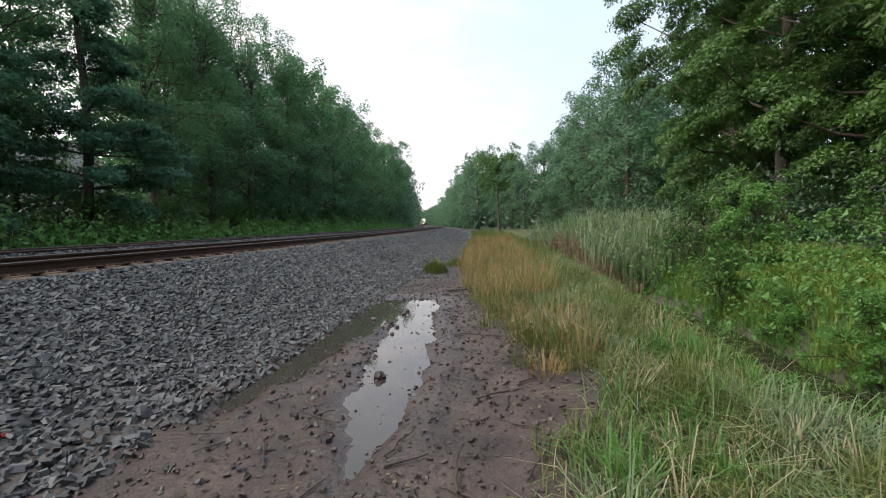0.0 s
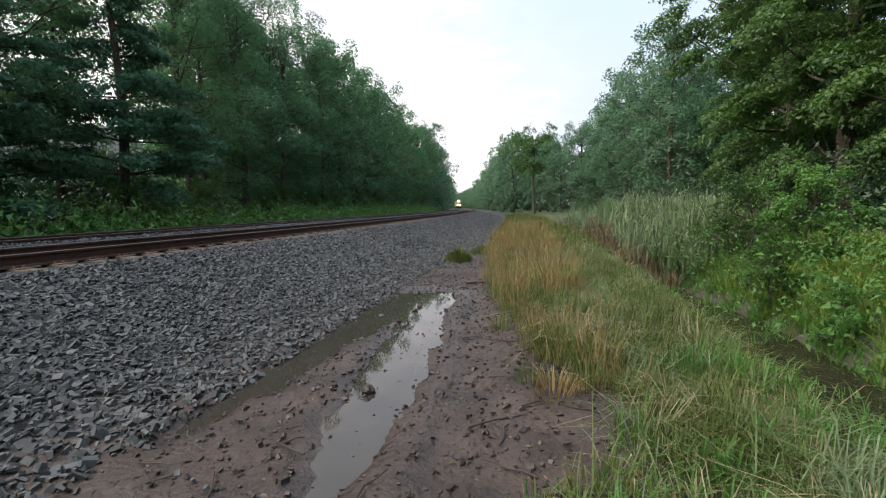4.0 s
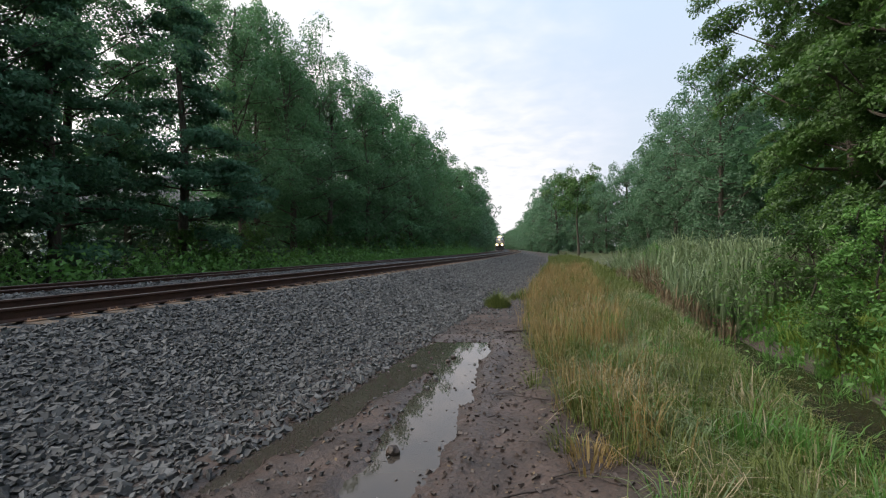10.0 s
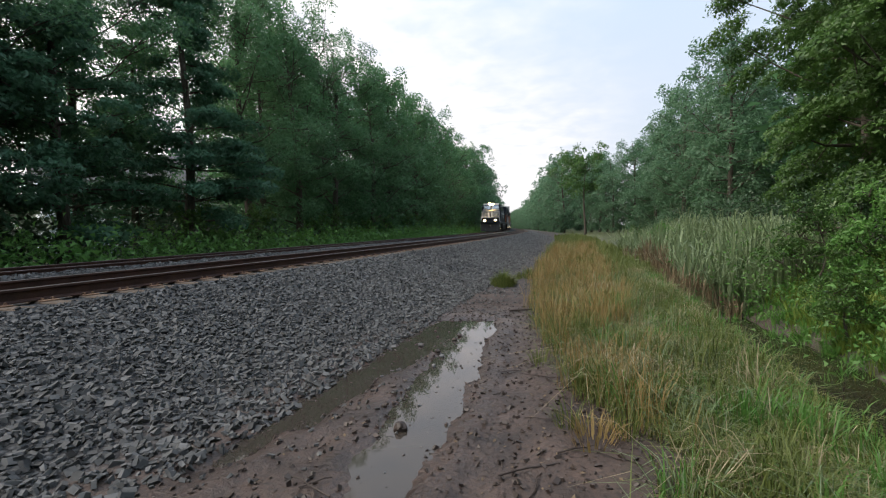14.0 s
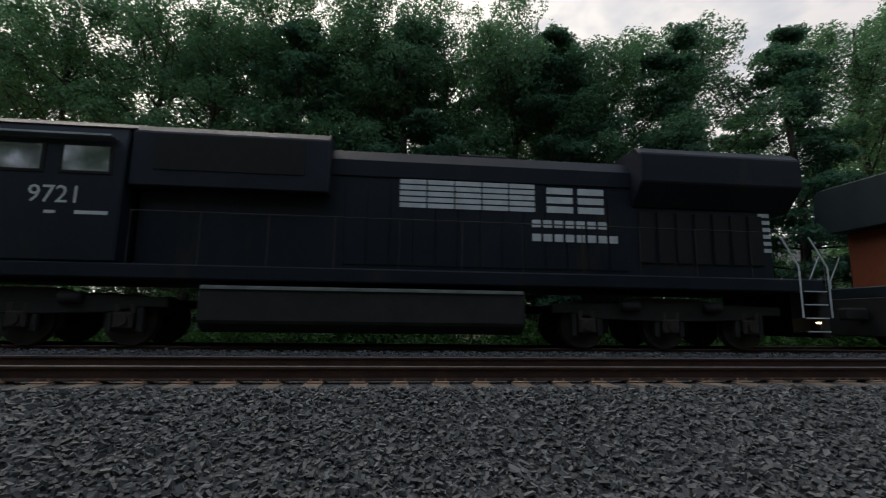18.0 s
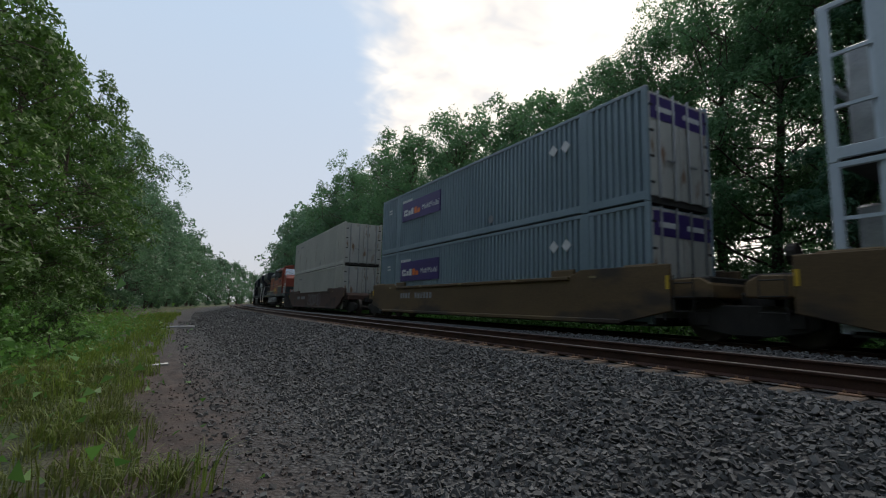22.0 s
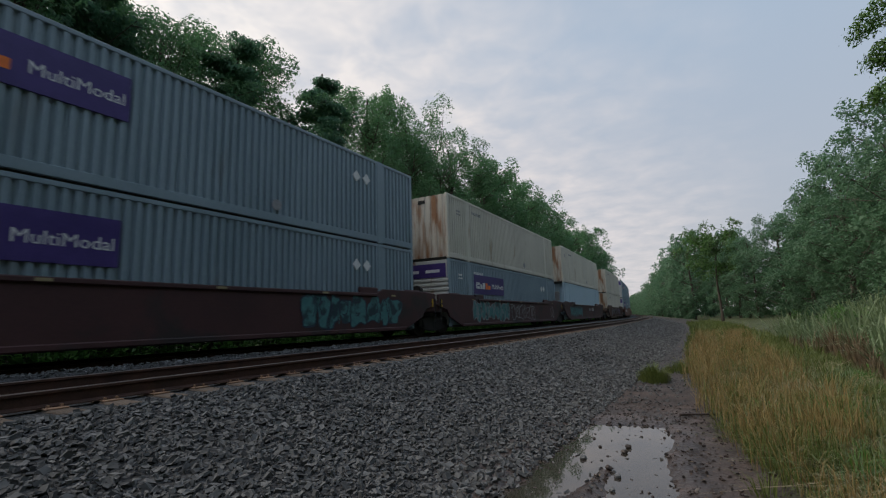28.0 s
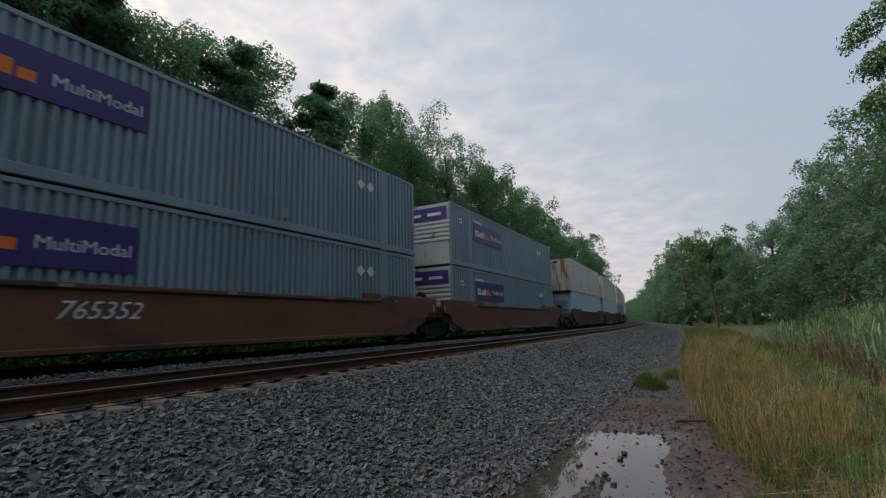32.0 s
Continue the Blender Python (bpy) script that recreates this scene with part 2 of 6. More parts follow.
def ground_material():
    """Ballast, wet mud and soil with moss and litter, each where the ground's own cover says so."""
    m = bpy.data.materials.new("ground")
    m.use_nodes = True
    n, l = m.node_tree.nodes, m.node_tree.links
    p = n["Principled BSDF"]
    tc = n.new("ShaderNodeTexCoord")

    def tex(s, detail=5.0, kind="ShaderNodeTexNoise"):
        x = n.new(kind)
        x.inputs["Scale"].default_value = s
        if kind == "ShaderNodeTexNoise":
            x.inputs["Detail"].default_value = detail
        l.new(tc.outputs["Object"], x.inputs["Vector"])
        return x

    def mix(fac, a, b):
        x = n.new("ShaderNodeMix")
        x.data_type = "RGBA"
        for key, v in (("Factor", fac), ("A", a), ("B", b)):
            if hasattr(v, "links"):
                l.new(v, x.inputs[key])
            else:
                x.inputs[key].default_value = v if key == "Factor" else (*v, 1)
        return x.outputs["Result"]

    def rng(v, a, b):
        x = n.new("ShaderNodeMapRange")
        x.inputs["From Min"].default_value, x.inputs["From Max"].default_value = a, b
        l.new(v, x.inputs["Value"])
        return x.outputs[0]

    def attribute(name):
        x = n.new("ShaderNodeAttribute")
        x.attribute_name = name
        return x.outputs["Fac"]

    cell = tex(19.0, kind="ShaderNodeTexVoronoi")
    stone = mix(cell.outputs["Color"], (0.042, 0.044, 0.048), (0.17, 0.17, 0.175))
    # near-black towards the cell edges, between one stone and the next
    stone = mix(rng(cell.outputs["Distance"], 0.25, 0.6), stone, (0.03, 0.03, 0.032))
    mud = mix(rng(tex(2.2).outputs[0], 0.35, 0.65), (0.036, 0.025, 0.022), (0.092, 0.062, 0.051))
    mud = mix(rng(tex(28.0).outputs[0], 0.5, 0.7), mud, (0.04, 0.03, 0.027))
    soil = mix(rng(tex(1.3).outputs[0], 0.35, 0.65), (0.035, 0.055, 0.018), (0.09, 0.11, 0.04))
    soil = mix(rng(tex(9.0).outputs[0], 0.5, 0.75), soil, (0.06, 0.042, 0.028))
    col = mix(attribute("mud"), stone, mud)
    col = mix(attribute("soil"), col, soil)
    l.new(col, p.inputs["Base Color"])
    wet = n.new("ShaderNodeMath")
    wet.operation = "MULTIPLY"
    l.new(attribute("wet"), wet.inputs[0])
    wet.inputs[1].default_value = -0.5
    r = n.new("ShaderNodeMath")
    r.operation = "ADD"
    l.new(wet.outputs[0], r.inputs[0])
    r.inputs[1].default_value = 0.85
    l.new(r.outputs[0], p.inputs["Roughness"])
    b = n.new("ShaderNodeBump")
    b.inputs["Strength"].default_value, b.inputs["Distance"].default_value = 0.8, 0.03
    l.new(tex(22.0).outputs[0], b.inputs["Height"])
    b2 = n.new("ShaderNodeBump")
    b2.inputs["Distance"].default_value = 0.05
    keep = n.new("ShaderNodeMath")
    keep.operation = "SUBTRACT"
    keep.inputs[0].default_value = 1.0
    l.new(attribute("mud"), keep.inputs[1])
    l.new(keep.outputs[0], b2.inputs["Strength"])
    l.new(cell.outputs["Distance"], b2.inputs["Height"])
    b2.invert = True
    l.new(b.outputs[0], b2.inputs["Normal"])
    l.new(b2.outputs[0], p.inputs["Normal"])
    return m


def water_material(name, tint, rough=0.02):
    m = bpy.data.materials.new(name)
    m.use_nodes = True
    n, l = m.node_tree.nodes, m.node_tree.links
    p = n["Principled BSDF"]
    p.inputs["Base Color"].default_value = (*tint, 1)
    p.inputs["Roughness"].default_value = rough
    p.inputs["IOR"].default_value = 1.33
    p.inputs["Specular IOR Level"].default_value = 0.9
    x = n.new("ShaderNodeTexNoise")
    x.inputs["Scale"].default_value = 9.0
    b = n.new("ShaderNodeBump")
    b.inputs["Strength"].default_value, b.inputs["Distance"].default_value = 0.04, 0.01
    l.new(x.outputs[0], b.inputs["Height"])
    l.new(b.outputs[0], p.inputs["Normal"])
    return m


# ---- building blocks ----


def mesh(name, verts, faces, mat, smooth=False):
    me = bpy.data.meshes.new(name)
    me.from_pydata([tuple(v) for v in verts], [], [tuple(f) for f in faces])
    for x in (mat if isinstance(mat, (list, tuple)) else [mat]):
        me.materials.append(x)
    if smooth:
        me.polygons.foreach_set("use_smooth", [True] * len(me.polygons))
    return me


def quick_mesh(name, verts, sides, mat):
    """A mesh of faces that all have the same number of corners, in order, from an array."""
    verts = np.asarray(verts, dtype=np.float32).reshape(-1, 3)
    count = len(verts) // sides
    me = bpy.data.meshes.new(name)
    me.vertices.add(len(verts))
    me.vertices.foreach_set("co", verts.ravel())
    me.loops.add(len(verts))
    me.loops.foreach_set("vertex_index", np.arange(len(verts), dtype=np.int32))
    me.polygons.add(count)
    me.polygons.foreach_set("loop_start", np.arange(count, dtype=np.int32) * sides)
    me.materials.append(mat)
    me.update()
    return me


def part(name, bm, mat, parent=None, label="", smooth=False):
    """Links a bmesh, or a mesh, as one object under its thing."""
    if isinstance(bm, bmesh.types.BMesh):
        me = bpy.data.meshes.new(name)
        bm.normal_update()
        bm.to_mesh(me)
        bm.free()
        me.materials.append(mat)
        if smooth:
            me.polygons.foreach_set("use_smooth", [True] * len(me.polygons))
    else:
        me = bm
    ob = new(name, me)
    if parent is not None:
        ob.parent = parent
    return tagged(ob, label) if label else ob


def thing(name, label, category, group="", kind=""):
    return tagged(new(name), label, category, group, kind)


def box(x0, x1, y0, y1, z0, z1, bevel=0.0, bm=None, cuts=1):
    """A box as a bmesh, its edges rounded if a bevel is given; added to bm if there is one."""
    out = bm or bmesh.new()
    made = bmesh.ops.create_cube(out, size=1)
    bmesh.ops.scale(out, vec=(x1 - x0, y1 - y0, z1 - z0), verts=made["verts"])
    bmesh.ops.translate(out, vec=((x0 + x1) / 2, (y0 + y1) / 2, (z0 + z1) / 2), verts=made["verts"])
    if bevel:
        edges = {e for v in made["verts"] for e in v.link_edges}
        bmesh.ops.bevel(out, geom=list(edges), offset=bevel, segments=cuts, affect="EDGES", profile=0.5)
    return out


def rod(a, b, r, sides=8, bm=None, r2=None):
    """A round bar from a to b."""
    out = bm or bmesh.new()
    a, b = Vector(a), Vector(b)
    m = Matrix.Translation((a + b) / 2) @ (b - a).to_track_quat("Z", "Y").to_matrix().to_4x4()
    bmesh.ops.create_cone(out, cap_ends=True, segments=sides, radius1=r, radius2=r if r2 is None else r2, depth=(b - a).length, matrix=m)
    return out


def prism(outline, x0, x1, bevel=0.0, bm=None):
    """An outline of (y, z) points drawn out along x."""
    out = bm or bmesh.new()
    a = [out.verts.new((x0, y, z)) for y, z in outline]
    b = [out.verts.new((x1, y, z)) for y, z in outline]
    n = len(outline)
    fs = [out.faces.new(a[::-1]), out.faces.new(b)]
    fs += [out.faces.new((a[i], a[(i + 1) % n], b[(i + 1) % n], b[i])) for i in range(n)]
    bmesh.ops.recalc_face_normals(out, faces=fs)
    if bevel:
        bmesh.ops.bevel(out, geom=list({e for f in fs for e in f.edges}), offset=bevel, segments=1, affect="EDGES")
    return out


def profile_along_y(outline, y0, y1, bm=None, bevel=0.0):
    """An outline of (x, z) points drawn out along y."""
    out = bm or bmesh.new()
    a = [out.verts.new((x, y0, z)) for x, z in outline]
    b = [out.verts.new((x, y1, z)) for x, z in outline]
    n = len(outline)
    fs = [out.faces.new(a), out.faces.new(b[::-1])]
    fs += [out.faces.new((a[i], b[i], b[(i + 1) % n], a[(i + 1) % n])) for i in range(n)]
    bmesh.ops.recalc_face_normals(out, faces=fs)
    if bevel:
        bmesh.ops.bevel(out, geom=list({e for f in fs for e in f.edges}), offset=bevel, segments=1, affect="EDGES")
    return out


# ---- the line: a bend to the west, straight beyond ----
BEND, LINE_X = 750.0, -7.6
TRACK_2, RAIL_Z, BED_Z = -4.15, 0.95, 0.74
LINE_S = np.arange(-2600.0, 2800.5, 0.5)


def heading(s):
    return (np.clip(s, -420.0, 125.0) + np.clip(s - 375.0, 0.0, 420.0)) / BEND


LINE_PX = np.concatenate([[0.0], np.cumsum(-np.sin(heading(LINE_S[:-1] + 0.25)) * 0.5)])
LINE_PY = np.concatenate([[0.0], np.cumsum(np.cos(heading(LINE_S[:-1] + 0.25)) * 0.5)])
LINE_PX += LINE_X - np.interp(0.0, LINE_S, LINE_PX)
LINE_PY -= np.interp(0.0, LINE_S, LINE_PY)


def on_line_array(s, o):
    a = heading(s)
    return np.interp(s, LINE_S, LINE_PX) + o * np.cos(a), np.interp(s, LINE_S, LINE_PY) + o * np.sin(a)


def on_line(s, o=0.0):
    """x, y and heading at s metres along the near track, o metres to its right."""
    x, y = on_line_array(np.float64(s), o)
    return float(x), float(y), float(heading(np.float64(s)))


def line_pose(s, o, z, turn=0.0):
    x, y, a = on_line(s, o)
    return pose(x, y, z, 0, 0, math.degrees(a) + turn)

# ---- ground ----


def smooth_step(a, b, v):
    t = np.clip((v - a) / (b - a), 0.0, 1.0)
    return t * t * (3 - 2 * t)


def wave(x, y, seed, size):
    """Soft random relief between -1 and 1, from a few rotated waves."""
    r = np.random.RandomState(seed)
    out = 0
    for k in range(7):
        an, f, ph = r.uniform(0, 6.28), r.uniform(0.6, 1.7) * 2 * np.pi / size, r.uniform(0, 6.28)
        out = out + np.sin((x * np.cos(an) + y * np.sin(an)) * f + ph)
    return out / 4.0


def puddle_depth(x, y):
    """How deep the hollows of the puddle lie below the mud, at x and y of the near ground."""
    left = np.interp(y, [1.2, 1.8, 2.8, 4.5, 6.0, 7.2, 7.9], [-1.1, -1.27, -1.56, -1.78, -1.95, -2.3, -1.9])
    right = np.interp(y, [1.2, 1.8, 2.5, 3.3, 4.6, 6.0, 7.2, 7.9], [-1.08, -1.12, -1.0, -1.05, -1.12, -1.35, -1.4, -1.7])
    ragged = wave(x, y, 3, 0.5) * 0.05 + wave(x, y, 4, 0.17) * 0.025
    main = np.minimum(np.minimum(x - left, right - x) + ragged, np.minimum(y - 1.5, 7.6 - y) * 0.6)
    arm_l = np.interp(y, [2.2, 2.7, 4.5, 6.0, 7.4], [-2.5, -2.52, -2.6, -2.62, -2.55])
    arm_r = np.interp(y, [2.2, 2.7, 3.4, 4.5, 5.2, 6.2, 7.4], [-2.42, -2.3, -2.1, -2.06, -1.95, -1.7, -1.8])
    arm = np.minimum(np.minimum(x - arm_l, arm_r - x) + ragged * 1.3, np.minimum(y - 2.3, 7.5 - y) * 0.5)
    return np.maximum(main, arm)


def height_at(s, o, x, y):
    """The ground's height, the shares of mud and soil, and the wetness."""
    o_true = o
    o = o + smooth_step(8.6, 9.6, o) * (1 - smooth_step(13, 15, o)) * wave(s, s * 0, 17, 11.0) * 0.4
    z = np.interp(o, [-80, -30, -13, -9.5, -6.9, -5.9, -2.85, -2.6, -1.6, -1.4, 1.5, 1.9, 4.3, 5.0, 6.9, 7.4, 9.0, 9.55, 9.95, 10.3, 11.2, 11.6, 12.2, 16, 30, 90],
                  [1.2, 0.5, 0.25, 0.2, 0.7, BED_Z, BED_Z, 0.9, 0.9, BED_Z, BED_Z, 0.68, 0.10, 0.02, 0.02, 0.07, 0.02, -0.12, -0.5, -0.74, -0.74, -0.45, 0.0, 0.3, 0.5, 1.2])
    far = np.abs(o) / 60
    z = z + wave(x, y, 11, 14.0) * (0.05 + 0.3 * np.clip(far, 0, 1)) * (np.abs(o - 2) > 6) + wave(x, y, 12, 1.3) * 0.025 * (o > 4.6)
    o = o - 0.75 * np.exp(-((y - 3.0) / 1.3) ** 2) * smooth_step(6.6, 7.2, o) * (1 - smooth_step(8.6, 9.2, o))
    shift = 0.9 * smooth_step(0.5, -3.0, s)
    mud = smooth_step(4.2, 4.9 + shift, o - shift + wave(x, y, 5, 1.1) * 0.3) * (1 - smooth_step(7.2, 8.4, o + wave(x, y, 6, 1.0) * 0.4))
    pull = smooth_step(9, 16, s) + smooth_step(-9, -20, s)
    mud = mud * (1 - 0.55 * np.clip(pull, 0, 1))
    soil = smooth_step(7.2, 8.4, o + wave(x, y, 6, 1.0) * 0.4) + (1 - smooth_step(-8.6, -7.2, o))
    ditch_mud = np.exp(-((o_true - 10.75) / 0.9) ** 4)
    soil = np.clip(soil - ditch_mud, 0, 1)
    mud = np.clip(mud + ditch_mud, 0, 1)
    d = puddle_depth(x, y)
    near = (np.abs(y) < 20)
    z = z + near * mud * (wave(x, y, 8, 0.35) * 0.016 + wave(x, y, 9, 0.13) * 0.01)
    dip = np.clip(d * 0.35, -0.03, 0.03)
    inside = near & (o_true > 4.4) & (o_true < 7.4) & (y > 0.5) & (y < 9)
    z = np.where(inside, np.where(d > -0.25, 0.012 - dip + wave(x, y, 9, 0.13) * 0.004, z), z)
    z = np.where(inside & (d < -0.03), np.maximum(z, 0.014), z)
    wet = np.clip(np.exp(-np.maximum(-d, 0) / 0.5), 0, 1) * inside
    return z, mud, soil, np.clip(wet, 0, 1)


def steps(*bits):
    out = []
    for a, b, n in bits:
        out += list(np.linspace(a, b, n, endpoint=False))
    return np.array(out + [bits[-1][1]])


def build_ground():
    ss = steps((-2200, -300, 12), (-300, -60, 30), (-60, -14, 60), (-14, 0.6, 60), (0.6, 9.0, 140), (9.0, 30, 80), (30, 80, 50), (80, 320, 40), (320, 2400, 12))
    oo = steps((-680, -60, 10), (-60, -10, 20), (-10, 3.8, 46), (3.8, 7.6, 76), (7.6, 13, 44), (13, 60, 24), (60, 1500, 10))
    S, O = np.meshgrid(ss, oo, indexing="ij")
    X, Y = on_line_array(S, O)
    Z, mud, soil, wet = height_at(S, O, X, Y)
    ni, nj = S.shape
    idx = np.arange(ni * nj).reshape(ni, nj)
    faces = np.stack([idx[:-1, :-1], idx[:-1, 1:], idx[1:, 1:], idx[1:, :-1]], -1).reshape(-1, 4)[:, ::-1]
    me = bpy.data.meshes.new("ground")
    me.vertices.add(ni * nj)
    me.vertices.foreach_set("co", np.stack([X, Y, Z], -1).astype(np.float32).ravel())
    me.loops.add(faces.size)
    me.loops.foreach_set("vertex_index", faces.ravel().astype(np.int32))
    me.polygons.add(len(faces))
    me.polygons.foreach_set("loop_start", np.arange(len(faces), dtype=np.int32) * 4)
    me.polygons.foreach_set("use_smooth", [True] * len(faces))
    me.materials.append(ground_material())
    for name, values in (("mud", mud), ("soil", soil), ("wet", wet)):
        me.attributes.new(name, "FLOAT", "POINT").data.foreach_set("value", values.astype(np.float32).ravel())
    me.update()
    me.validate()
    n = new("ground", me)
    if me.polygons[0].normal.z < 0:
        me.flip_normals()
    return tagged(n, "railway embankment of ballast, wet mud and grassy soil", "ground", kind="structure")


def ground_z(s, o):
    s, o = np.atleast_1d(np.asarray(s, float)), np.atleast_1d(np.asarray(o, float))
    x, y = on_line_array(s, o)
    return height_at(s, o, x, y)[0]


build_ground()

WATER = water_material("puddle water", (0.05, 0.042, 0.036))
DITCH_WATER = water_material("ditch water", (0.03, 0.024, 0.018))
pv = [(-2.7, 2.35), (-2.3, 2.3), (-1.45, 1.45), (-0.95, 1.45), (-0.95, 7.0), (-1.25, 7.8), (-2.75, 7.8)]
tagged(new("puddle", mesh("puddle", [(x, y, 0.004) for x, y in pv], [(0, 1, 2, 3, 4, 5, 6)], WATER)),
       "shallow muddy rain puddle beside the ballast", "puddle", kind="structure")
dv = []
for i in range(30):
    s = -20 + i * 1.5
    for o in (9.9, 11.5):
        x, y, a = on_line(s, o)
        dv.append((x, y, -0.7))
tagged(new("ditch_water", mesh("ditch_water", dv, [(2 * i, 2 * i + 1, 2 * i + 3, 2 * i + 2) for i in range(29)], DITCH_WATER)),
       "dark standing water in the ditch", "water", kind="structure")

# ---- tracks ----
RAIL = [(-0.075, 0), (0.075, 0), (0.075, 0.012), (0.012, 0.035), (0.012, 0.13), (0.037, 0.142), (0.037, 0.168), (0.03, 0.175),
        (-0.03, 0.175), (-0.037, 0.168), (-0.037, 0.142), (-0.012, 0.13), (-0.012, 0.035), (-0.075, 0.012)]


def sweep(name, outline, o, z, s_values, mats, top=None):
    verts, faces = [], []
    n = len(outline)
    for s in s_values:
        x, y, a = on_line(s, o)
        for u, v in outline:
            verts.append((x + u * math.cos(a), y + u * math.sin(a), z + v))
    for k in range(len(s_values) - 1):
        for i in range(n):
            j = (i + 1) % n
            faces.append((k * n + i, k * n + j, (k + 1) * n + j, (k + 1) * n + i))
    me = mesh(name, verts, faces, mats)
    if top is not None:
        for k in range(len(s_values) - 1):
            for i in top:
                me.polygons[k * n + i].material_index = 1
    return me


TIE_BM = box(-1.3, 1.3, -0.115, 0.115, -0.17, 0.0, bevel=0.012)
tie_me = bpy.data.meshes.new("tie")
TIE_BM.to_mesh(tie_me)
TIE_BM.free()
tie_me.materials.append(TIE)


def plate_mesh():
    bm = box(-0.18, 0.18, -0.1, 0.1, 0.0, 0.016, bevel=0.004)
    for sx in (-1, 1):
        for sy in (-0.06, 0.06):
            box(sx * 0.1 - 0.014, sx * 0.1 + 0.014, sy - 0.012, sy + 0.012, 0.016, 0.045, bm=bm)
    me = bpy.data.meshes.new("tie_plate")
    bm.to_mesh(me)
    bm.free()
    me.materials.append(PLATE)
    return me


plate_me = plate_mesh()


def build_track(o, near, label):
    t = thing("railway_track", label, "railway track", kind="structure")
    ss = np.concatenate([np.arange(-520, -160, 5), np.arange(-160, 130, 2.0), np.arange(130, 900, 10)])
    for side in (0.755, -0.755):
        part("rail", sweep("rail", RAIL, o + side, RAIL_Z - 0.175, ss, [RAIL_SIDE, RAIL_TOP], top=(6, 7, 8)), None, t)
    r = random.Random(7)
    rest_v, rest_f = [], []
    for i in range(-260, 500):
        s = i * 0.52
        tilt, shift = r.uniform(-1.2, 1.2), r.uniform(-0.05, 0.05)
        m = line_pose(s, o + shift, RAIL_Z - 0.175 - 0.016, tilt)
        if near and -60 <= i < 90:
            tie = part("tie", tie_me, None, t)
            tie.matrix_world = m
            if -40 <= i < 60:
                for side in (0.755, -0.755):
                    pl = part("tie_plate", plate_me, None, t)
                    pl.matrix_world = line_pose(s, o + side, RAIL_Z - 0.175 - 0.016 + 0.001, tilt)
        else:
            b = len(rest_v)
            for x, y, z in ((-1.3, -.11, -.1), (1.3, -.11, -.1), (1.3, .11, -.1), (-1.3, .11, -.1), (-1.3, -.11, 0), (1.3, -.11, 0), (1.3, .11, 0), (-1.3, .11, 0)):
                rest_v.append(m @ Vector((x, y, z)))
            rest_f += [(b + 4, b + 5, b + 6, b + 7), (b, b + 1, b + 5, b + 4), (b + 1, b + 2, b + 6, b + 5), (b + 2, b + 3, b + 7, b + 6), (b + 3, b, b + 4, b + 7)]
    tagged(part("ties_far", mesh("ties_far", rest_v, rest_f, TIE), None, t), kind="stuff")
    return t


build_track(0.0, True, "empty railway track with rusty rails on wooden ties in ballast")
build_track(TRACK_2, False, "railway track with rusty rails carrying the freight train")


def build_stones(name, label, mat, r, patches):
    """Loose stones lying on patches of the ground, every one a small angular block."""
    bits = []
    for count, s0, s1, o0, o1, a, b in patches:
        s, o = r.uniform(s0, s1, count), r.uniform(o0, o1, count)
        size = r.uniform(0.0, 1.0, count) ** 1.3 * (b - a) + a
        bits.append((s, o, size))
    s, o, size = (np.concatenate(k) for k in zip(*bits))
    x, y = on_line_array(s, o)
    z = height_at(s, o, x, y)[0] + size * r.uniform(0.1, 0.7, len(s))
    cube = np.array([(i, j, k) for i in (-1, 1) for j in (-1, 1) for k in (-1, 1)], float)
    quads = np.array([(0, 1, 3, 2), (4, 6, 7, 5), (0, 4, 5, 1), (2, 3, 7, 6), (0, 2, 6, 4), (1, 5, 7, 3)])
    n = len(s)
    v = cube[None] * r.uniform(0.55, 1.0, (n, 8, 3)) * r.uniform(0.8, 1.25, (n, 1, 3)) * np.array([1.3, 0.95, 0.5])
    ang = r.normal(size=(n, 4))
    ang /= np.linalg.norm(ang, axis=1, keepdims=True)
    w, i, j, k = ang.T
    rot = np.stack([1 - 2 * (j * j + k * k), 2 * (i * j - k * w), 2 * (i * k + j * w), 2 * (i * j + k * w), 1 - 2 * (i * i + k * k), 2 * (j * k - i * w),
                    2 * (i * k - j * w), 2 * (j * k + i * w), 1 - 2 * (i * i + j * j)], -1).reshape(n, 3, 3)
    v = np.einsum("nij,nkj->nki", rot, v) * np.array([1, 1, 0.8]) * size[:, None, None] + np.stack([x, y, z], -1)[:, None]
    me = bpy.data.meshes.new(name)
    me.vertices.add(n * 8)
    me.vertices.foreach_set("co", v.astype(np.float32).ravel())
    f = (quads[None] + (np.arange(n) * 8)[:, None, None]).reshape(-1, 4)
    me.loops.add(f.size)
    me.loops.foreach_set("vertex_index", f.ravel().astype(np.int32))
    me.polygons.add(len(f))
    me.polygons.foreach_set("loop_start", np.arange(len(f), dtype=np.int32) * 4)
    me.materials.append(mat)
    me.update()
    me.shade_flat()
    tagged(new(name, me), label, "gravel", kind="stuff")


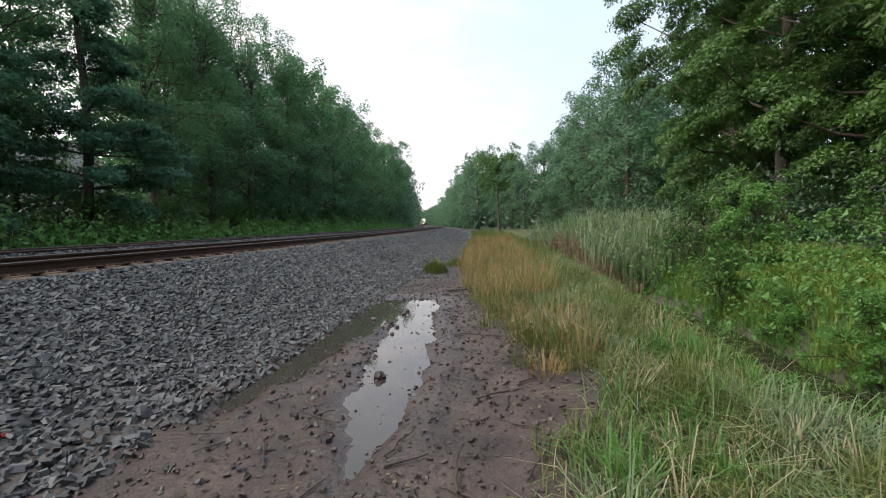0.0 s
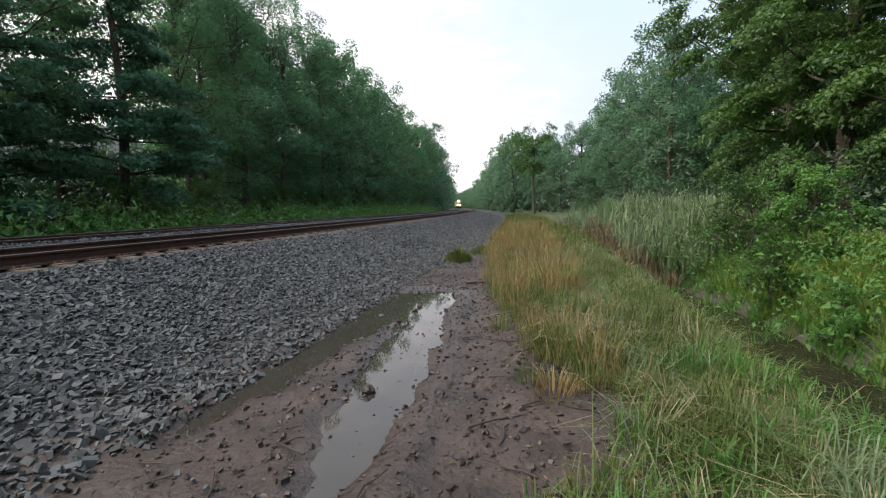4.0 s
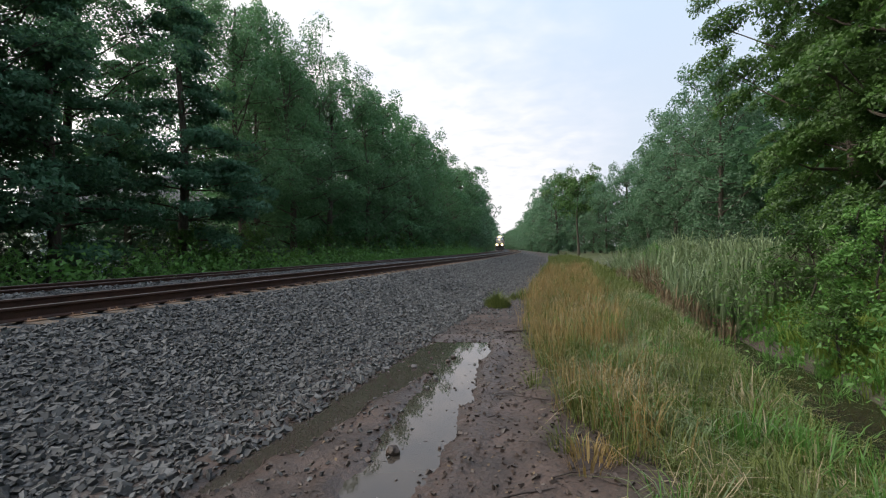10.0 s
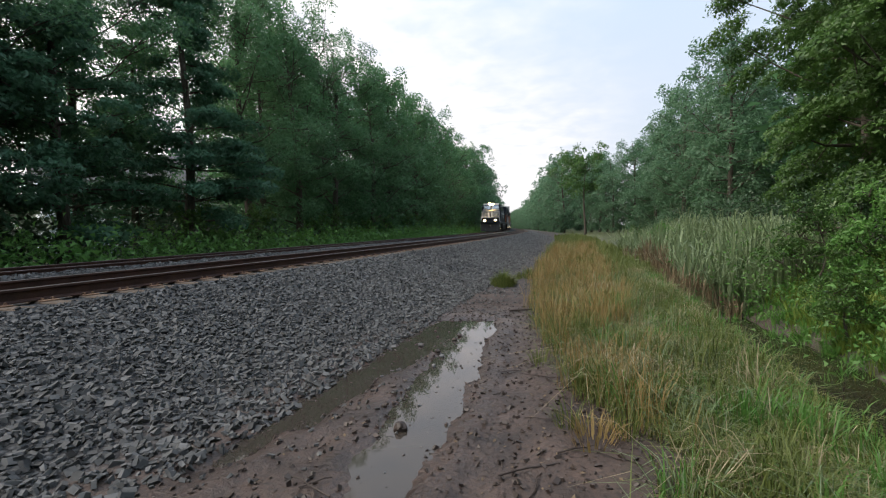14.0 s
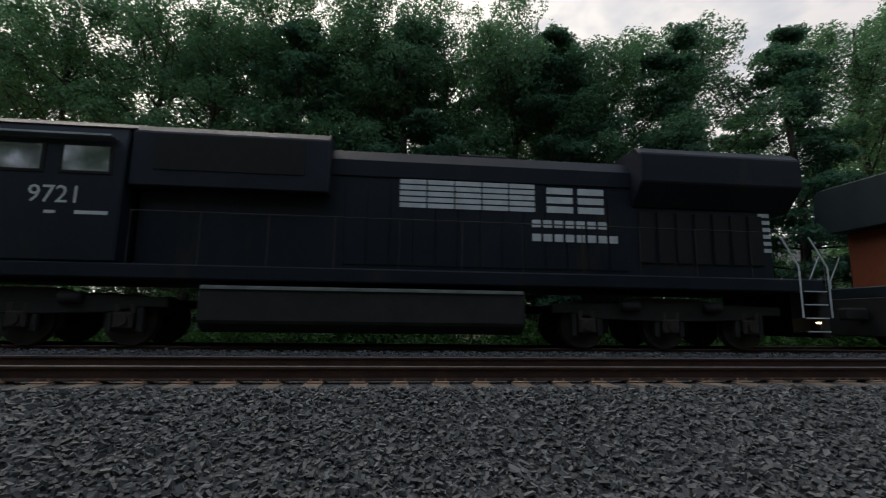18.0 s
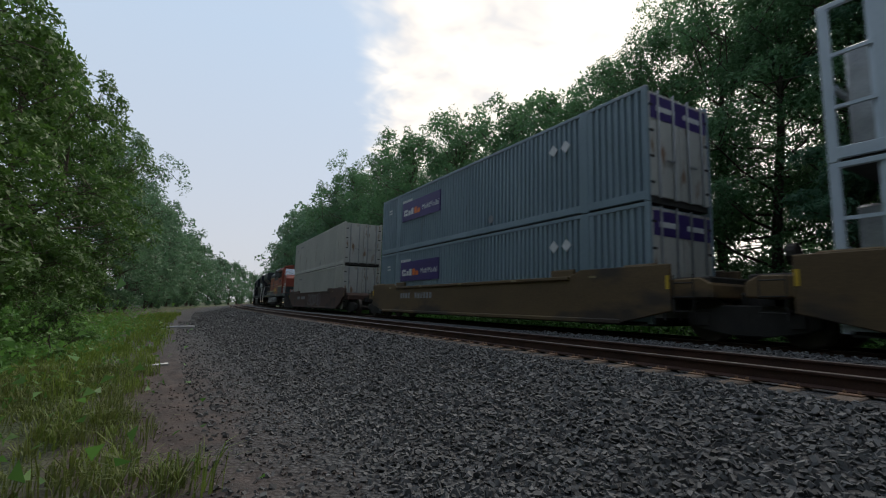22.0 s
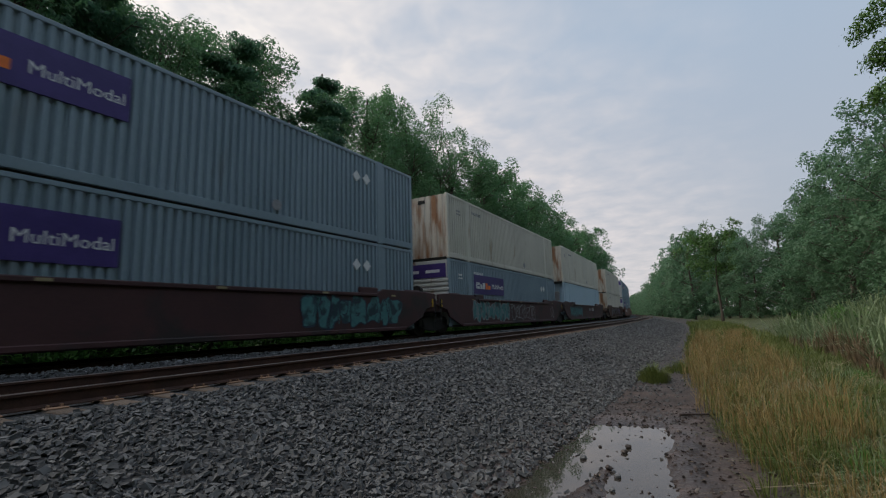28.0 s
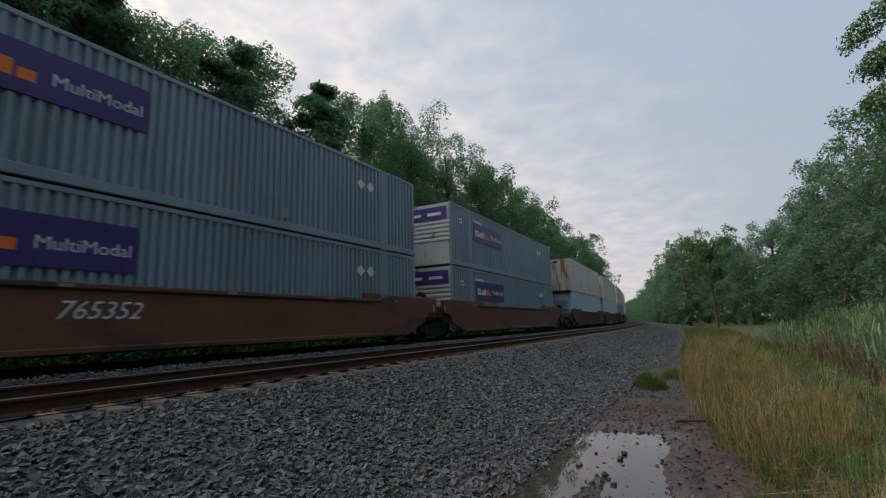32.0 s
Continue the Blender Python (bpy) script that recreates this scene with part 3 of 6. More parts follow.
build_stones("ballast_stones", "loose grey crushed-stone ballast", STONE, np.random.RandomState(5),
             ((38000, -9, 13, 1.33, 5.1, 0.014, 0.036), (9000, 13, 30, 1.33, 5.2, 0.022, 0.042), (6000, -26, -9, 1.33, 5.2, 0.022, 0.042),
              (5000, -10, 26, -3.3, -0.9, 0.02, 0.036), (500, 0.5, 12, 4.6, 6.2, 0.008, 0.026), (2600, -14, 0.5, 4.6, 6.4, 0.01, 0.03), (900, 9, 22, 4.8, 6.2, 0.012, 0.03), (7000, -70, -26, 1.33, 5.6, 0.03, 0.06), (4500, 30, 75, 1.33, 5.2, 0.03, 0.055), (1500, -40, -14, 4.6, 6.4, 0.015, 0.035)))
build_stones("mud_clods", "small dark clods and pebbles in the mud", CLOD, np.random.RandomState(6),
             ((5200, 0.4, 9.5, 4.7, 8.3, 0.004, 0.02), (1500, -10, 0.4, 5.2, 7.2, 0.005, 0.02)))

# ---- plants ----


def leaf_array(r, centres, normals, size, kite):
    """Leaves as kites or triangles at the centres, facing the normals."""
    n = len(centres)
    side = np.cross(normals, r.normal(size=(n, 3)))
    side /= np.linalg.norm(side, axis=1, keepdims=True) + 1e-9
    along = np.cross(normals, side)
    size = np.asarray(size)[:, None]
    a = centres - along * size * 0.6
    b = centres + side * size * 0.42 + normals * size * 0.12
    c = centres + along * size * 0.8
    d = centres - side * size * 0.42 + normals * size * 0.12
    return np.stack([a, b, c, d] if kite else [a, b, c + (d - c) * 0.3], 1).reshape(-1, 3)


def branch(verts, faces, a, b, r0, r1, sides=6):
    a, b = np.asarray(a, float), np.asarray(b, float)
    d = (b - a) / (np.linalg.norm(b - a) + 1e-9)
    u = np.cross(d, (0.3, 0.9, 0.2))
    u /= np.linalg.norm(u)
    w = np.cross(d, u)
    base = len(verts)
    for p, rr in ((a, r0), (b, r1)):
        for i in range(sides):
            t = 2 * math.pi * i / sides
            verts.append(p + (u * math.cos(t) + w * math.sin(t)) * rr)
    for i in range(sides):
        j = (i + 1) % sides
        faces.append((base + i, base + j, base + sides + j, base + sides + i))


def tree_meshes(seed, kind, tall, wide, leaves, leaf, mat, kite=False, bare=0.25):
    """Trunk with limbs, and a crown of separate leaves laid over drooping boughs, dark hollows between them."""
    r = np.random.RandomState(seed)
    verts, faces = [], []
    lean = r.normal(size=2) * tall * 0.02
    knots = 7
    def axis(h):
        return np.array([lean[0] * h * h + 0.12 * math.sin(h * 7 + seed), lean[1] * h * h + 0.12 * math.cos(h * 6 + seed * 2), tall * h * 0.97])
    thick = tall * 0.013
    for k in range(knots):
        h0, h1 = k / knots, (k + 1) / knots
        branch(verts, faces, axis(h0) - (0, 0, 0.3 if k == 0 else 0), axis(h1), thick * (1.25 - h0) * (1.3 if k == 0 else 1), thick * (1.25 - h1) * 0.97, 8)
    boughs = []

    def bough(at, radii, out, droop):
        boughs.append((at, np.asarray(radii, float), out, droop))

    if kind == "pine":
        levels = int(tall * 1.15)
        for k in range(levels):
            h = bare + (1 - bare) * (k + r.uniform(-0.3, 0.3)) / levels
            reach = wide * (1.05 - h) ** 0.7 * r.uniform(0.6, 1.15)
            for q in range(r.randint(3, 6)):
                an = r.uniform(0, 6.28)
                out = np.array([math.cos(an), math.sin(an), 0.0])
                end = axis(h) + out * reach + np.array([0, 0, r.uniform(-0.04, 0.22) * reach])
                branch(verts, faces, axis(h), end, thick * 0.3 * (1.1 - h), 0.012, 4)
                for f in (0.4, 0.66, 0.92):
                    size = 0.6 + 0.5 * reach / wide
                    bough(axis(h) + (end - axis(h)) * f + r.normal(size=3) * 0.15, (0.68 * size, 0.68 * size, 0.27 * size), out, 0.15)
    else:
        limbs = {"broad": 34, "layered": 30, "open": 15}.get(kind, 11)
        count, flat_by, swing = (3, 0.42, 0.55) if kind == "layered" else (5, 0.75, 0.4)
        for k in range(limbs):
            h = bare + (0.95 - bare) * k / limbs + r.uniform(-0.02, 0.02)
            swell = math.sin(math.pi * min(max((h - bare * 0.5) / (1.06 - bare * 0.5), 0), 1)) ** 0.6
            reach = wide * swell * r.uniform(0.7, 1.1) * (1.18 - 0.5 * h) + 0.25
            an = k * 2.4 + r.uniform(-0.5, 0.5)
            out = np.array([math.cos(an), math.sin(an), 0.0])
            end = axis(h) + out * reach + np.array([0, 0, reach * r.uniform(0.15, 0.5 + 0.6 * h)])
            mid = axis(h) + (end - axis(h)) * 0.5 + np.array([0, 0, -0.08 * reach])
            branch(verts, faces, axis(h), mid, thick * 0.42 * (1.15 - h), thick * 0.25 * (1.15 - h), 5)
            branch(verts, faces, mid, end, thick * 0.25 * (1.15 - h), 0.015, 4)
            for q in range(count):
                start = axis(h) + (end - axis(h)) * r.uniform(0.35, 0.95)
                tip = start + r.normal(size=3) * reach * np.array([0.28, 0.28, 0.2]) + np.array([0, 0, 0.15])
                branch(verts, faces, start, tip, 0.03, 0.008, 3)
                bough(tip, np.array([1.0, 1.0, flat_by] if h < 0.62 else [0.7, 0.7, flat_by + 0.3]) * r.uniform(0.45, 1.0) * wide * 0.23, out, swing)
            bough(end, np.array([1.0, 1.0, flat_by]) * r.uniform(0.5, 1.0) * wide * 0.21, out, swing)
        for q in range(16):
            up = axis(r.uniform(0.78, 1.0)) + r.normal(size=3) * wide * np.array([0.2, 0.2, 0.05])
            branch(verts, faces, axis(0.76), up, 0.04, 0.01, 3)
            bough(up, np.array([0.42, 0.42, 1.0]) * wide * r.uniform(0.13, 0.24), np.zeros(3), 0.0)
    weight = np.array([c[1].prod() ** 0.6 for c in boughs])
    pick = r.choice(len(boughs), leaves, p=weight / weight.sum())
    cen, rad, out = (np.array([c[i] for c in boughs])[pick] for i in range(3))
    droop = np.array([c[3] for c in boughs])[pick]
    u = r.normal(size=(leaves, 3))
    u /= np.linalg.norm(u, axis=1, keepdims=True)
    low = r.uniform(size=leaves) < 0.45
    u[low, 2] = np.abs(u[low, 2])
    off = u * rad * (r.uniform(0.25, 1.0, leaves) ** 0.4)[:, None] * r.uniform(0.8, 1.25, (leaves, 1))
    off[:, 2] -= droop * (off * out).sum(1)
    pts = cen + off
    nor = u * 0.7 + out * (droop * 0.8)[:, None] + r.normal(size=(leaves, 3)) * 0.62 + np.array([0, 0, 0.45])
    nor /= np.linalg.norm(nor, axis=1, keepdims=True)
    crown = quick_mesh("crown", leaf_array(r, pts, nor, leaf * r.uniform(0.6, 1.35, leaves), kite), 4 if kite else 3, mat)
    return mesh("trunk", verts, faces, BARK, smooth=True), crown


def tree(name, label, category, meshes):
    t = thing(name, label, category)
    part("trunk", meshes[0], None, t)
    part("crown", meshes[1], None, t)
    return t


def planted(first, rows, group=""):
    """Copies of a thing along the line: s, o, size, turn; the first row is the thing's own place."""
    for k, (s, o, size, turn) in enumerate(rows):
        x, y, a = on_line(s, o)
        m = pose(x, y, float(ground_z(s, o)[0]) - 0.05, 0, 0, turn) @ Matrix.Scale(size, 4)
        if k == 0:
            first.matrix_basis = m
            ob = first
        else:
            ob = copy_thing(first, Matrix())
            ob.matrix_basis = m
        if group:
            ob["group"] = group


rt = random.Random(21)
PINES = [tree("pine_tree", "tall dark green pine with bare lower trunk beside the railway", "tree", tree_meshes(s, "pine", 15.5, 4.0, 32000, 0.19, NEEDLE, bare=0.14)) for s in (1, 2)]
BROADS = [tree("deciduous_tree", "tall leafy green deciduous tree at the edge of the woods", "tree", tree_meshes(s, "broad", 15.8, 4.2, 40000, 0.15, LEAF, bare=b)) for s, b in ((3, 0.14), (4, 0.24))]
MIDS = [tree("deciduous_tree", "tall leafy green deciduous tree at the edge of the woods", "tree", tree_meshes(s, "broad", 15.8, 4.4, 18000, 0.235, LEAF, bare=b)) for s, b in ((5, 0.1), (12, 0.15), (13, 0.08))]
WALLS = [tree("vine_covered_tree", "dense bright green tree hung with leaves down to the ground", "tree", tree_meshes(s, "layered", 15.5, 4.2, 86000, 0.135, LEAF_LIGHT, bare=0.08)) for s in (6, 7)]
WALL_MIDS = [tree("vine_covered_tree", "dense bright green tree hung with leaves down to the ground", "tree", tree_meshes(s, "broad", 15.5, 4.4, 22000, 0.25, LEAF_LIGHT, bare=0.02)) for s in (16,)]
FARS = [tree("woodland_tree", "green tree in the distant woods along the line", "tree", tree_meshes(s, "broad", 16.5, 4.8, 4600, 0.5, HAZE_LEAF, bare=0.04)) for s in (8, 9)]
NEXTS = [tree("woodland_tree", "green tree in the woods along the line", "tree", tree_meshes(s, "broad", 16.5, 4.8, 17000, 0.25, HAZE_LEAF, bare=0.04)) for s in (17, 18)]
SHRUBS = [tree("shrub", "leafy green shrub beside the railway line", "shrub", tree_meshes(s, "bush", 3.0, 1.5, 7000, 0.07, m, kite=True, bare=0.02)) for s, m in ((10, WEED), (11, LEAF_LIGHT))]

left_pine, left_broad, left_mid = {0: [], 1: []}, {0: [], 1: []}, {0: [], 1: [], 2: []}
# the near edge of the wood beyond the far track
edge = [(12, -10.6, "p0", 0.93), (17.5, -10.2, "p1", 0.98), (7.0, -10.9, "p1", 0.93), (0.7, -10.8, "p0", 0.95), (5.2, -13.5, "p1", 0.95), (9.8, -13.6, "p0", 0.95), (14.6, -13.2, "b1", 0.98), (22.5, -11.0, "b1", 1.0), (27, -10.4, "b0", 1.0), (-0.5, -12.2, "b1", 0.95), (-3.5, -11.0, "p1", 0.92),
        (-7.5, -11.8, "b0", 0.9), (-12.5, -11.5, "b1", 0.88), (-18, -11.6, "b2", 0.86), (-23, -12.0, "b2", 0.92), (-29, -11.3, "b0", 1.0), (33, -10.8, "b2", 1.0), (39, -10.3, "b0", 1.01),
        (45, -10.8, "b2", 1.02), (52, -10.2, "b0", 1.02), (59, -10.9, "b1", 1.02), (67, -10.2, "b2", 0.98), (76, -10.6, "b0", 0.94), (86, -10.0, "b1", 1.08), (-36, -11.0, "b2", 1.05), (-44, -11.6, "b0", 1.1), (-53, -10.8, "b1", 1.12), (-63, -11.2, "b2", 1.12)]
for s, o, k, size in edge:
    row = (s, o, size, rt.uniform(0, 360))
    if k[0] == "p":
        left_pine[int(k[1])].append(row)
    elif -15 < s < 36:
        left_broad[int(k[1]) % 2].append(row)
    else:
        left_mid[int(k[1])].append(row)
for s in range(-60, 90, 6):
    if -26 < s < 36:
        continue
    left_mid[rt.randrange(3)].append((s, -16.5 + rt.uniform(-1.5, 1.5), rt.uniform(0.88, 1.0), rt.uniform(0, 360)))
left_broad[1] += [(-5.8, -13.4, 1.0, 130), (-10.2, -13.2, 0.95, 20), (2.6, -13.6, 0.95, 50), (8.2, -14.6, 0.95, 210), (10.0, -12.4, 0.88, 300)]
left_broad[0] += [(5.6, -12.4, 0.93, 33), (-2.6, -12.6, 0.95, 95)]
left_pine[0] += [(21, -17.5, 0.9, 10), (-1, -18, 0.85, 70)]
left_mid[0] += [(29.5, -15, 1.0, 75), (34, -16, 1.0, 160), (8.5, -17.5, 0.86, 80), (-16.5, -15.6, 0.9, 140)]
left_mid[1] += [(-1.6, -15.5, 0.86, 0), (-22, -16, 0.9, 100)]
for firsts, rows in ((PINES, left_pine), (BROADS, left_broad), (MIDS, left_mid)):
    for k in rows:
        planted(firsts[k], rows[k], "trees beyond the far track")
wall_rows = {0: [], 1: [], 2: []}
for i, (s, o, size) in enumerate([(5.0, 20.6, 1.1), (10.5, 20.4, 1.15), (15.5, 19.8, 1.2), (20.5, 19.6, 1.3), (26.0, 20.2, 1.3), (31, 22.0, 0.95), (0, 18.5, 1.0), (-6, 17.6, 1.0), (-12, 16.6, 1.0),
                                  (-19, 16.2, 1.05), (-26, 15.8, 1.05), (-34, 15.5, 1.1), (-43, 15.2, 1.15), (13, 24, 1.2), (-53, 15.4, 1.1)]):
    wall_rows[(i % 2) if -3 < s < 36 else 2].append((s, o, size, rt.uniform(0, 360)))
for k in wall_rows:
    planted((WALLS + WALL_MIDS)[k], wall_rows[k], "trees beyond the ditch")
far_rows = {0: [], 1: []}
for s in list(range(42, 100, 7)) + list(range(100, 640, 14)):
    for o0, step in ((19.6 if s < 84 else 15.0 if s < 104 else 10.2, 0), (26.5 if s < 104 else 17.5, 3))[:2 if s < 180 or s > 380 else 1]:
        far_rows[rt.randrange(2)].append((s + step + rt.uniform(-2, 2), o0 + rt.uniform(-1.2, 1.2), rt.uniform(0.86, 0.98) if s < 84 else rt.uniform(0.72, 0.85) if s < 104 else rt.uniform(1.0, 1.2), rt.uniform(0, 360)))
for s in list(range(94, 130, 8)) + list(range(130, 640, 18)):
    for o0 in ((-10.6, -17) if s < 240 else (-11.5,)):
        far_rows[rt.randrange(2)].append((s + rt.uniform(-2, 2), o0 + rt.uniform(-1, 1), rt.uniform(0.85, 1.1), rt.uniform(0, 360)))
for s in list(range(-140, -58, 9)) + list(range(-400, -140, 16)):
    for o0 in (13.8, -11.5, -18):
        far_rows[rt.randrange(2)].append((s + rt.uniform(-2, 2), o0 + rt.uniform(-1, 1), rt.uniform(0.9, 1.2), rt.uniform(0, 360)))
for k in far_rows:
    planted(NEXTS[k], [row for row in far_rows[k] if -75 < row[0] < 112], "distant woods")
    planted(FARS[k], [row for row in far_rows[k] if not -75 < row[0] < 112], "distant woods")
crooked = tree("umbrella_tree", "slim tree with a flat spreading light green top", "tree", tree_meshes(14, "open", 15.5, 5.6, 9000, 0.34, LEAF_LIGHT, bare=0.5))
planted(crooked, [(91, 11.9, 1.0, 40)])
tall_left = tree("deciduous_tree", "open-crowned deciduous tree with sky showing between its boughs", "tree", tree_meshes(15, "open", 19.5, 4.4, 5200, 0.36, HAZE_LEAF, bare=0.3))
planted(tall_left, [(101, -9.8, 1.0, 0)])
shrub_rows = {0: [], 1: []}
for s in np.arange(-30, 60, 1.9):
    shrub_rows[0].append((s + rt.uniform(-0.7, 0.7), -8.7 + rt.uniform(-0.5, 0.5), rt.uniform(0.25, 0.45), rt.uniform(0, 360)))
for s in np.arange(16, 90, 3.2):
    shrub_rows[1].append((s + rt.uniform(-1, 1), -9.4 + rt.uniform(-0.6, 0.4), rt.uniform(0.5, 0.95), rt.uniform(0, 360)))
for s, o, size in ((11.6, 12.3, 0.58), (10.6, 13.0, 0.62), (9.0, 11.6, 0.4), (5.0, 11.4, 0.35), (7.0, 11.5, 0.3), (3.2, 11.3, 0.35), (1.6, 11.2, 0.35), (6.0, 15.2, 0.6), (9.5, 15.4, 0.8), (7.0, 16.0, 0.8), (3.0, 14.5, 0.5), (2.4, 11.9, 0.42), (25, 11.4, 0.6), (30, 11.0, 0.6), (-13.5, 9.0, 0.45), (-9, 10.2, 0.5),
                   (-17, 10.5, 0.6), (-12, 11.5, 0.7), (-22, 11, 0.7), (-7, 9.4, 0.35), (-16, 12.5, 0.9), (-26, 12, 0.9)):
    shrub_rows[rt.randrange(2)].append((s, o, size, rt.uniform(0, 360)))
for k in shrub_rows:
    planted(SHRUBS[k], shrub_rows[k], "shrubs along the line")


def leaf_bank(name, seed, count, s_range, o_range, tall, size, mat, label, low=0.0):
    """A deep bank of leaves and boughs: the inside of a wood, of which no single tree can be told."""
    r = np.random.RandomState(seed)
    k = count // 40
    s, o = r.uniform(*s_range, k), r.uniform(*o_range, k)
    top = tall * (0.75 + 0.25 * wave(s, o, seed, 9.0))
    h = low + (top - low) * r.uniform(0, 1, k)
    s, o, h = (np.repeat(v, 40) for v in (s, o, h))
    n = len(s)
    x, y = on_line_array(s + r.normal(size=n) * 0.9, o + r.normal(size=n) * 0.9)
    z = ground_z(s, o) + np.maximum(h + r.normal(size=n) * 0.5, 0.05)
    nor = r.normal(size=(n, 3)) * 0.7 + np.array([0, 0, 0.6])
    nor /= np.linalg.norm(nor, axis=1, keepdims=True)
    me = quick_mesh(name, leaf_array(r, np.stack([x, y, z], -1), nor, size * r.uniform(0.6, 1.4, n), False), 3, mat)
    return tagged(new(name, me), label, "woods", kind="stuff")


leaf_bank("left_woods", 61, 40000, (38, 140), (-34, -17), 12.0, 0.8, LEAF, "deep green woods behind the first trees")
leaf_bank("south_woods", 66, 30000, (-110, -32), (-34, -18), 12.0, 0.8, LEAF, "deep green woods behind the first trees")
leaf_bank("far_woods", 71, 9000, (640, 780), (9, 160), 17.0, 2.4, LEAF, "far woods that close the line")
leaf_bank("far_woods", 72, 7000, (640, 780), (-130, -10), 17.0, 2.4, LEAF, "far woods that close the line")
leaf_bank("back_woods", 67, 22000, (-40, 110), (-90, -75), 12.0, 1.1, LEAF, "far green woods behind the houses")
# banks in SHADE_LEAF carry the gloom below the trees in their leaf colour
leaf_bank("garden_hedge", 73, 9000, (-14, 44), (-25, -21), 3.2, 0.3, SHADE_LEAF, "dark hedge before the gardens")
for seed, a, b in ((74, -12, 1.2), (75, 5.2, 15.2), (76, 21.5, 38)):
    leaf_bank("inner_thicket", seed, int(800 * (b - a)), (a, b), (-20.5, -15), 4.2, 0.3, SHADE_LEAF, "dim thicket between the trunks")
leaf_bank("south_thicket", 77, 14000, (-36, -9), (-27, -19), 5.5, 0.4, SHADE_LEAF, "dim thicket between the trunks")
leaf_bank("bank_weeds", 78, 18000, (-2, 16), (11.7, 14.8), 0.5, 0.075, WEED, "leafy weeds on the far bank of the ditch")
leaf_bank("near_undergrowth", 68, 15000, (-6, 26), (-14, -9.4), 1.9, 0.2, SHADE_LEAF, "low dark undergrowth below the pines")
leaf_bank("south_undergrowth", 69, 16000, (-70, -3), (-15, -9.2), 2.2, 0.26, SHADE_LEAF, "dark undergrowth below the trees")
leaf_bank("left_undergrowth", 62, 22000, (24, 110), (-15, -9.2), 2.4, 0.26, LEAF, "dark undergrowth below the trees")
leaf_bank("right_woods", 63, 60000, (-70, 110), (20.5, 30), 14.0, 0.7, LEAF, "deep green woods behind the ditch")
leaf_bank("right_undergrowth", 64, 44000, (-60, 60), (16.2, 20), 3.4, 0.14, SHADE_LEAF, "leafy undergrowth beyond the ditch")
leaf_bank("weeds", 65, 44000, (-40, 90), (-8.6, -7.2), 0.7, 0.19, WEED, "bright green weeds beside the far track")

leaf_bank("south_weeds", 70, 30000, (-34, -2.5), (8.7, 13.5), 0.6, 0.1, WEED, "low leafy weeds beside the muddy path")


def blades(name, seed, count, s_range, o_range, tall, mat, label, lean=0.35, width=0.006, keep=None, clumps=0, droop=0.0):
    """Many bent blades of grass as one mesh, in clumps that lean their own way if a number of clumps is given."""
    r = np.random.RandomState(seed)
    an = r.uniform(0, 6.28, count)
    if clumps:
        which = r.randint(0, clumps, count)
        cs, co, ct = r.uniform(*s_range, clumps), r.uniform(*o_range, clumps), r.uniform(0.7, 1.2, clumps)
        ca = r.uniform(0, 6.28, clumps)
        rad = np.abs(r.normal(size=count)) * 0.15
        s, o = cs[which] + rad * np.sin(an), co[which] + rad * np.cos(an)
        an = np.where(r.uniform(size=count) < 0.45, ca[which] + r.normal(size=count) * 0.5, an)
        size = ct[which]
    else:
        s, o, size = r.uniform(*s_range, count), r.uniform(*o_range, count), np.ones(count)
    x, y = on_line_array(s, o)
    if keep is not None:
        ok = keep(s, o, x, y, r)
        s, o, x, y, an, size = s[ok], o[ok], x[ok], y[ok], an[ok], size[ok]
    z = height_at(s, o, x, y)[0] - 0.02
    n = len(s)
    h = r.uniform(0.5, 1.0, n) * tall * size * np.clip(0.75 + 0.35 * wave(x, y, seed + 1, 1.6) + 0.2 * wave(x, y, seed + 2, 0.5), 0.25, 1.4)
    d = np.stack([np.cos(an), np.sin(an), np.zeros(n)], -1) * (np.abs(r.normal(size=n)) * lean * h)[:, None]
    w = np.stack([-np.sin(an), np.cos(an), np.zeros(n)], -1) * width * r.uniform(0.7, 1.4, n)[:, None]
    base = np.stack([x, y, z], -1)
    up = np.zeros((n, 3))
    up[:, 2] = h
    low, mid, tip = base + up * 0.45 + d * 0.18, base + up * 0.8 + d * 0.55, base + up * (0.97 - droop) + d * (1 + droop)
    q = [np.stack([base - w, base + w, low + w, low - w], 1), np.stack([low - w, low + w, mid + w * 0.75, mid - w * 0.75], 1), np.stack([mid - w * 0.75, mid + w * 0.75, tip + w * 0.1, tip - w * 0.1], 1)]
    return tagged(new(name, quick_mesh(name, np.stack(q, 1).reshape(-1, 3), 4, mat)), label, "grass", kind="stuff")


def verge(s, o, x, y, r):
    edge_o = np.interp(y, [0.5, 2, 3, 4.1, 6, 9.8, 14, 30], [7.1, 7.45, 8.1, 7.5, 6.95, 6.35, 5.8, 5.4]) + wave(x, y, 31, 1.2) * 0.15
    edge_o = np.where(y < 0.5, np.interp(y, [-60, -20, -8, -4, 0.5], [6.6, 6.6, 7.0, 6.5, 6.95]) + wave(x, y, 32, 2.0) * 0.2, edge_o)
    return o > edge_o + r.uniform(0, 0.3, len(o))


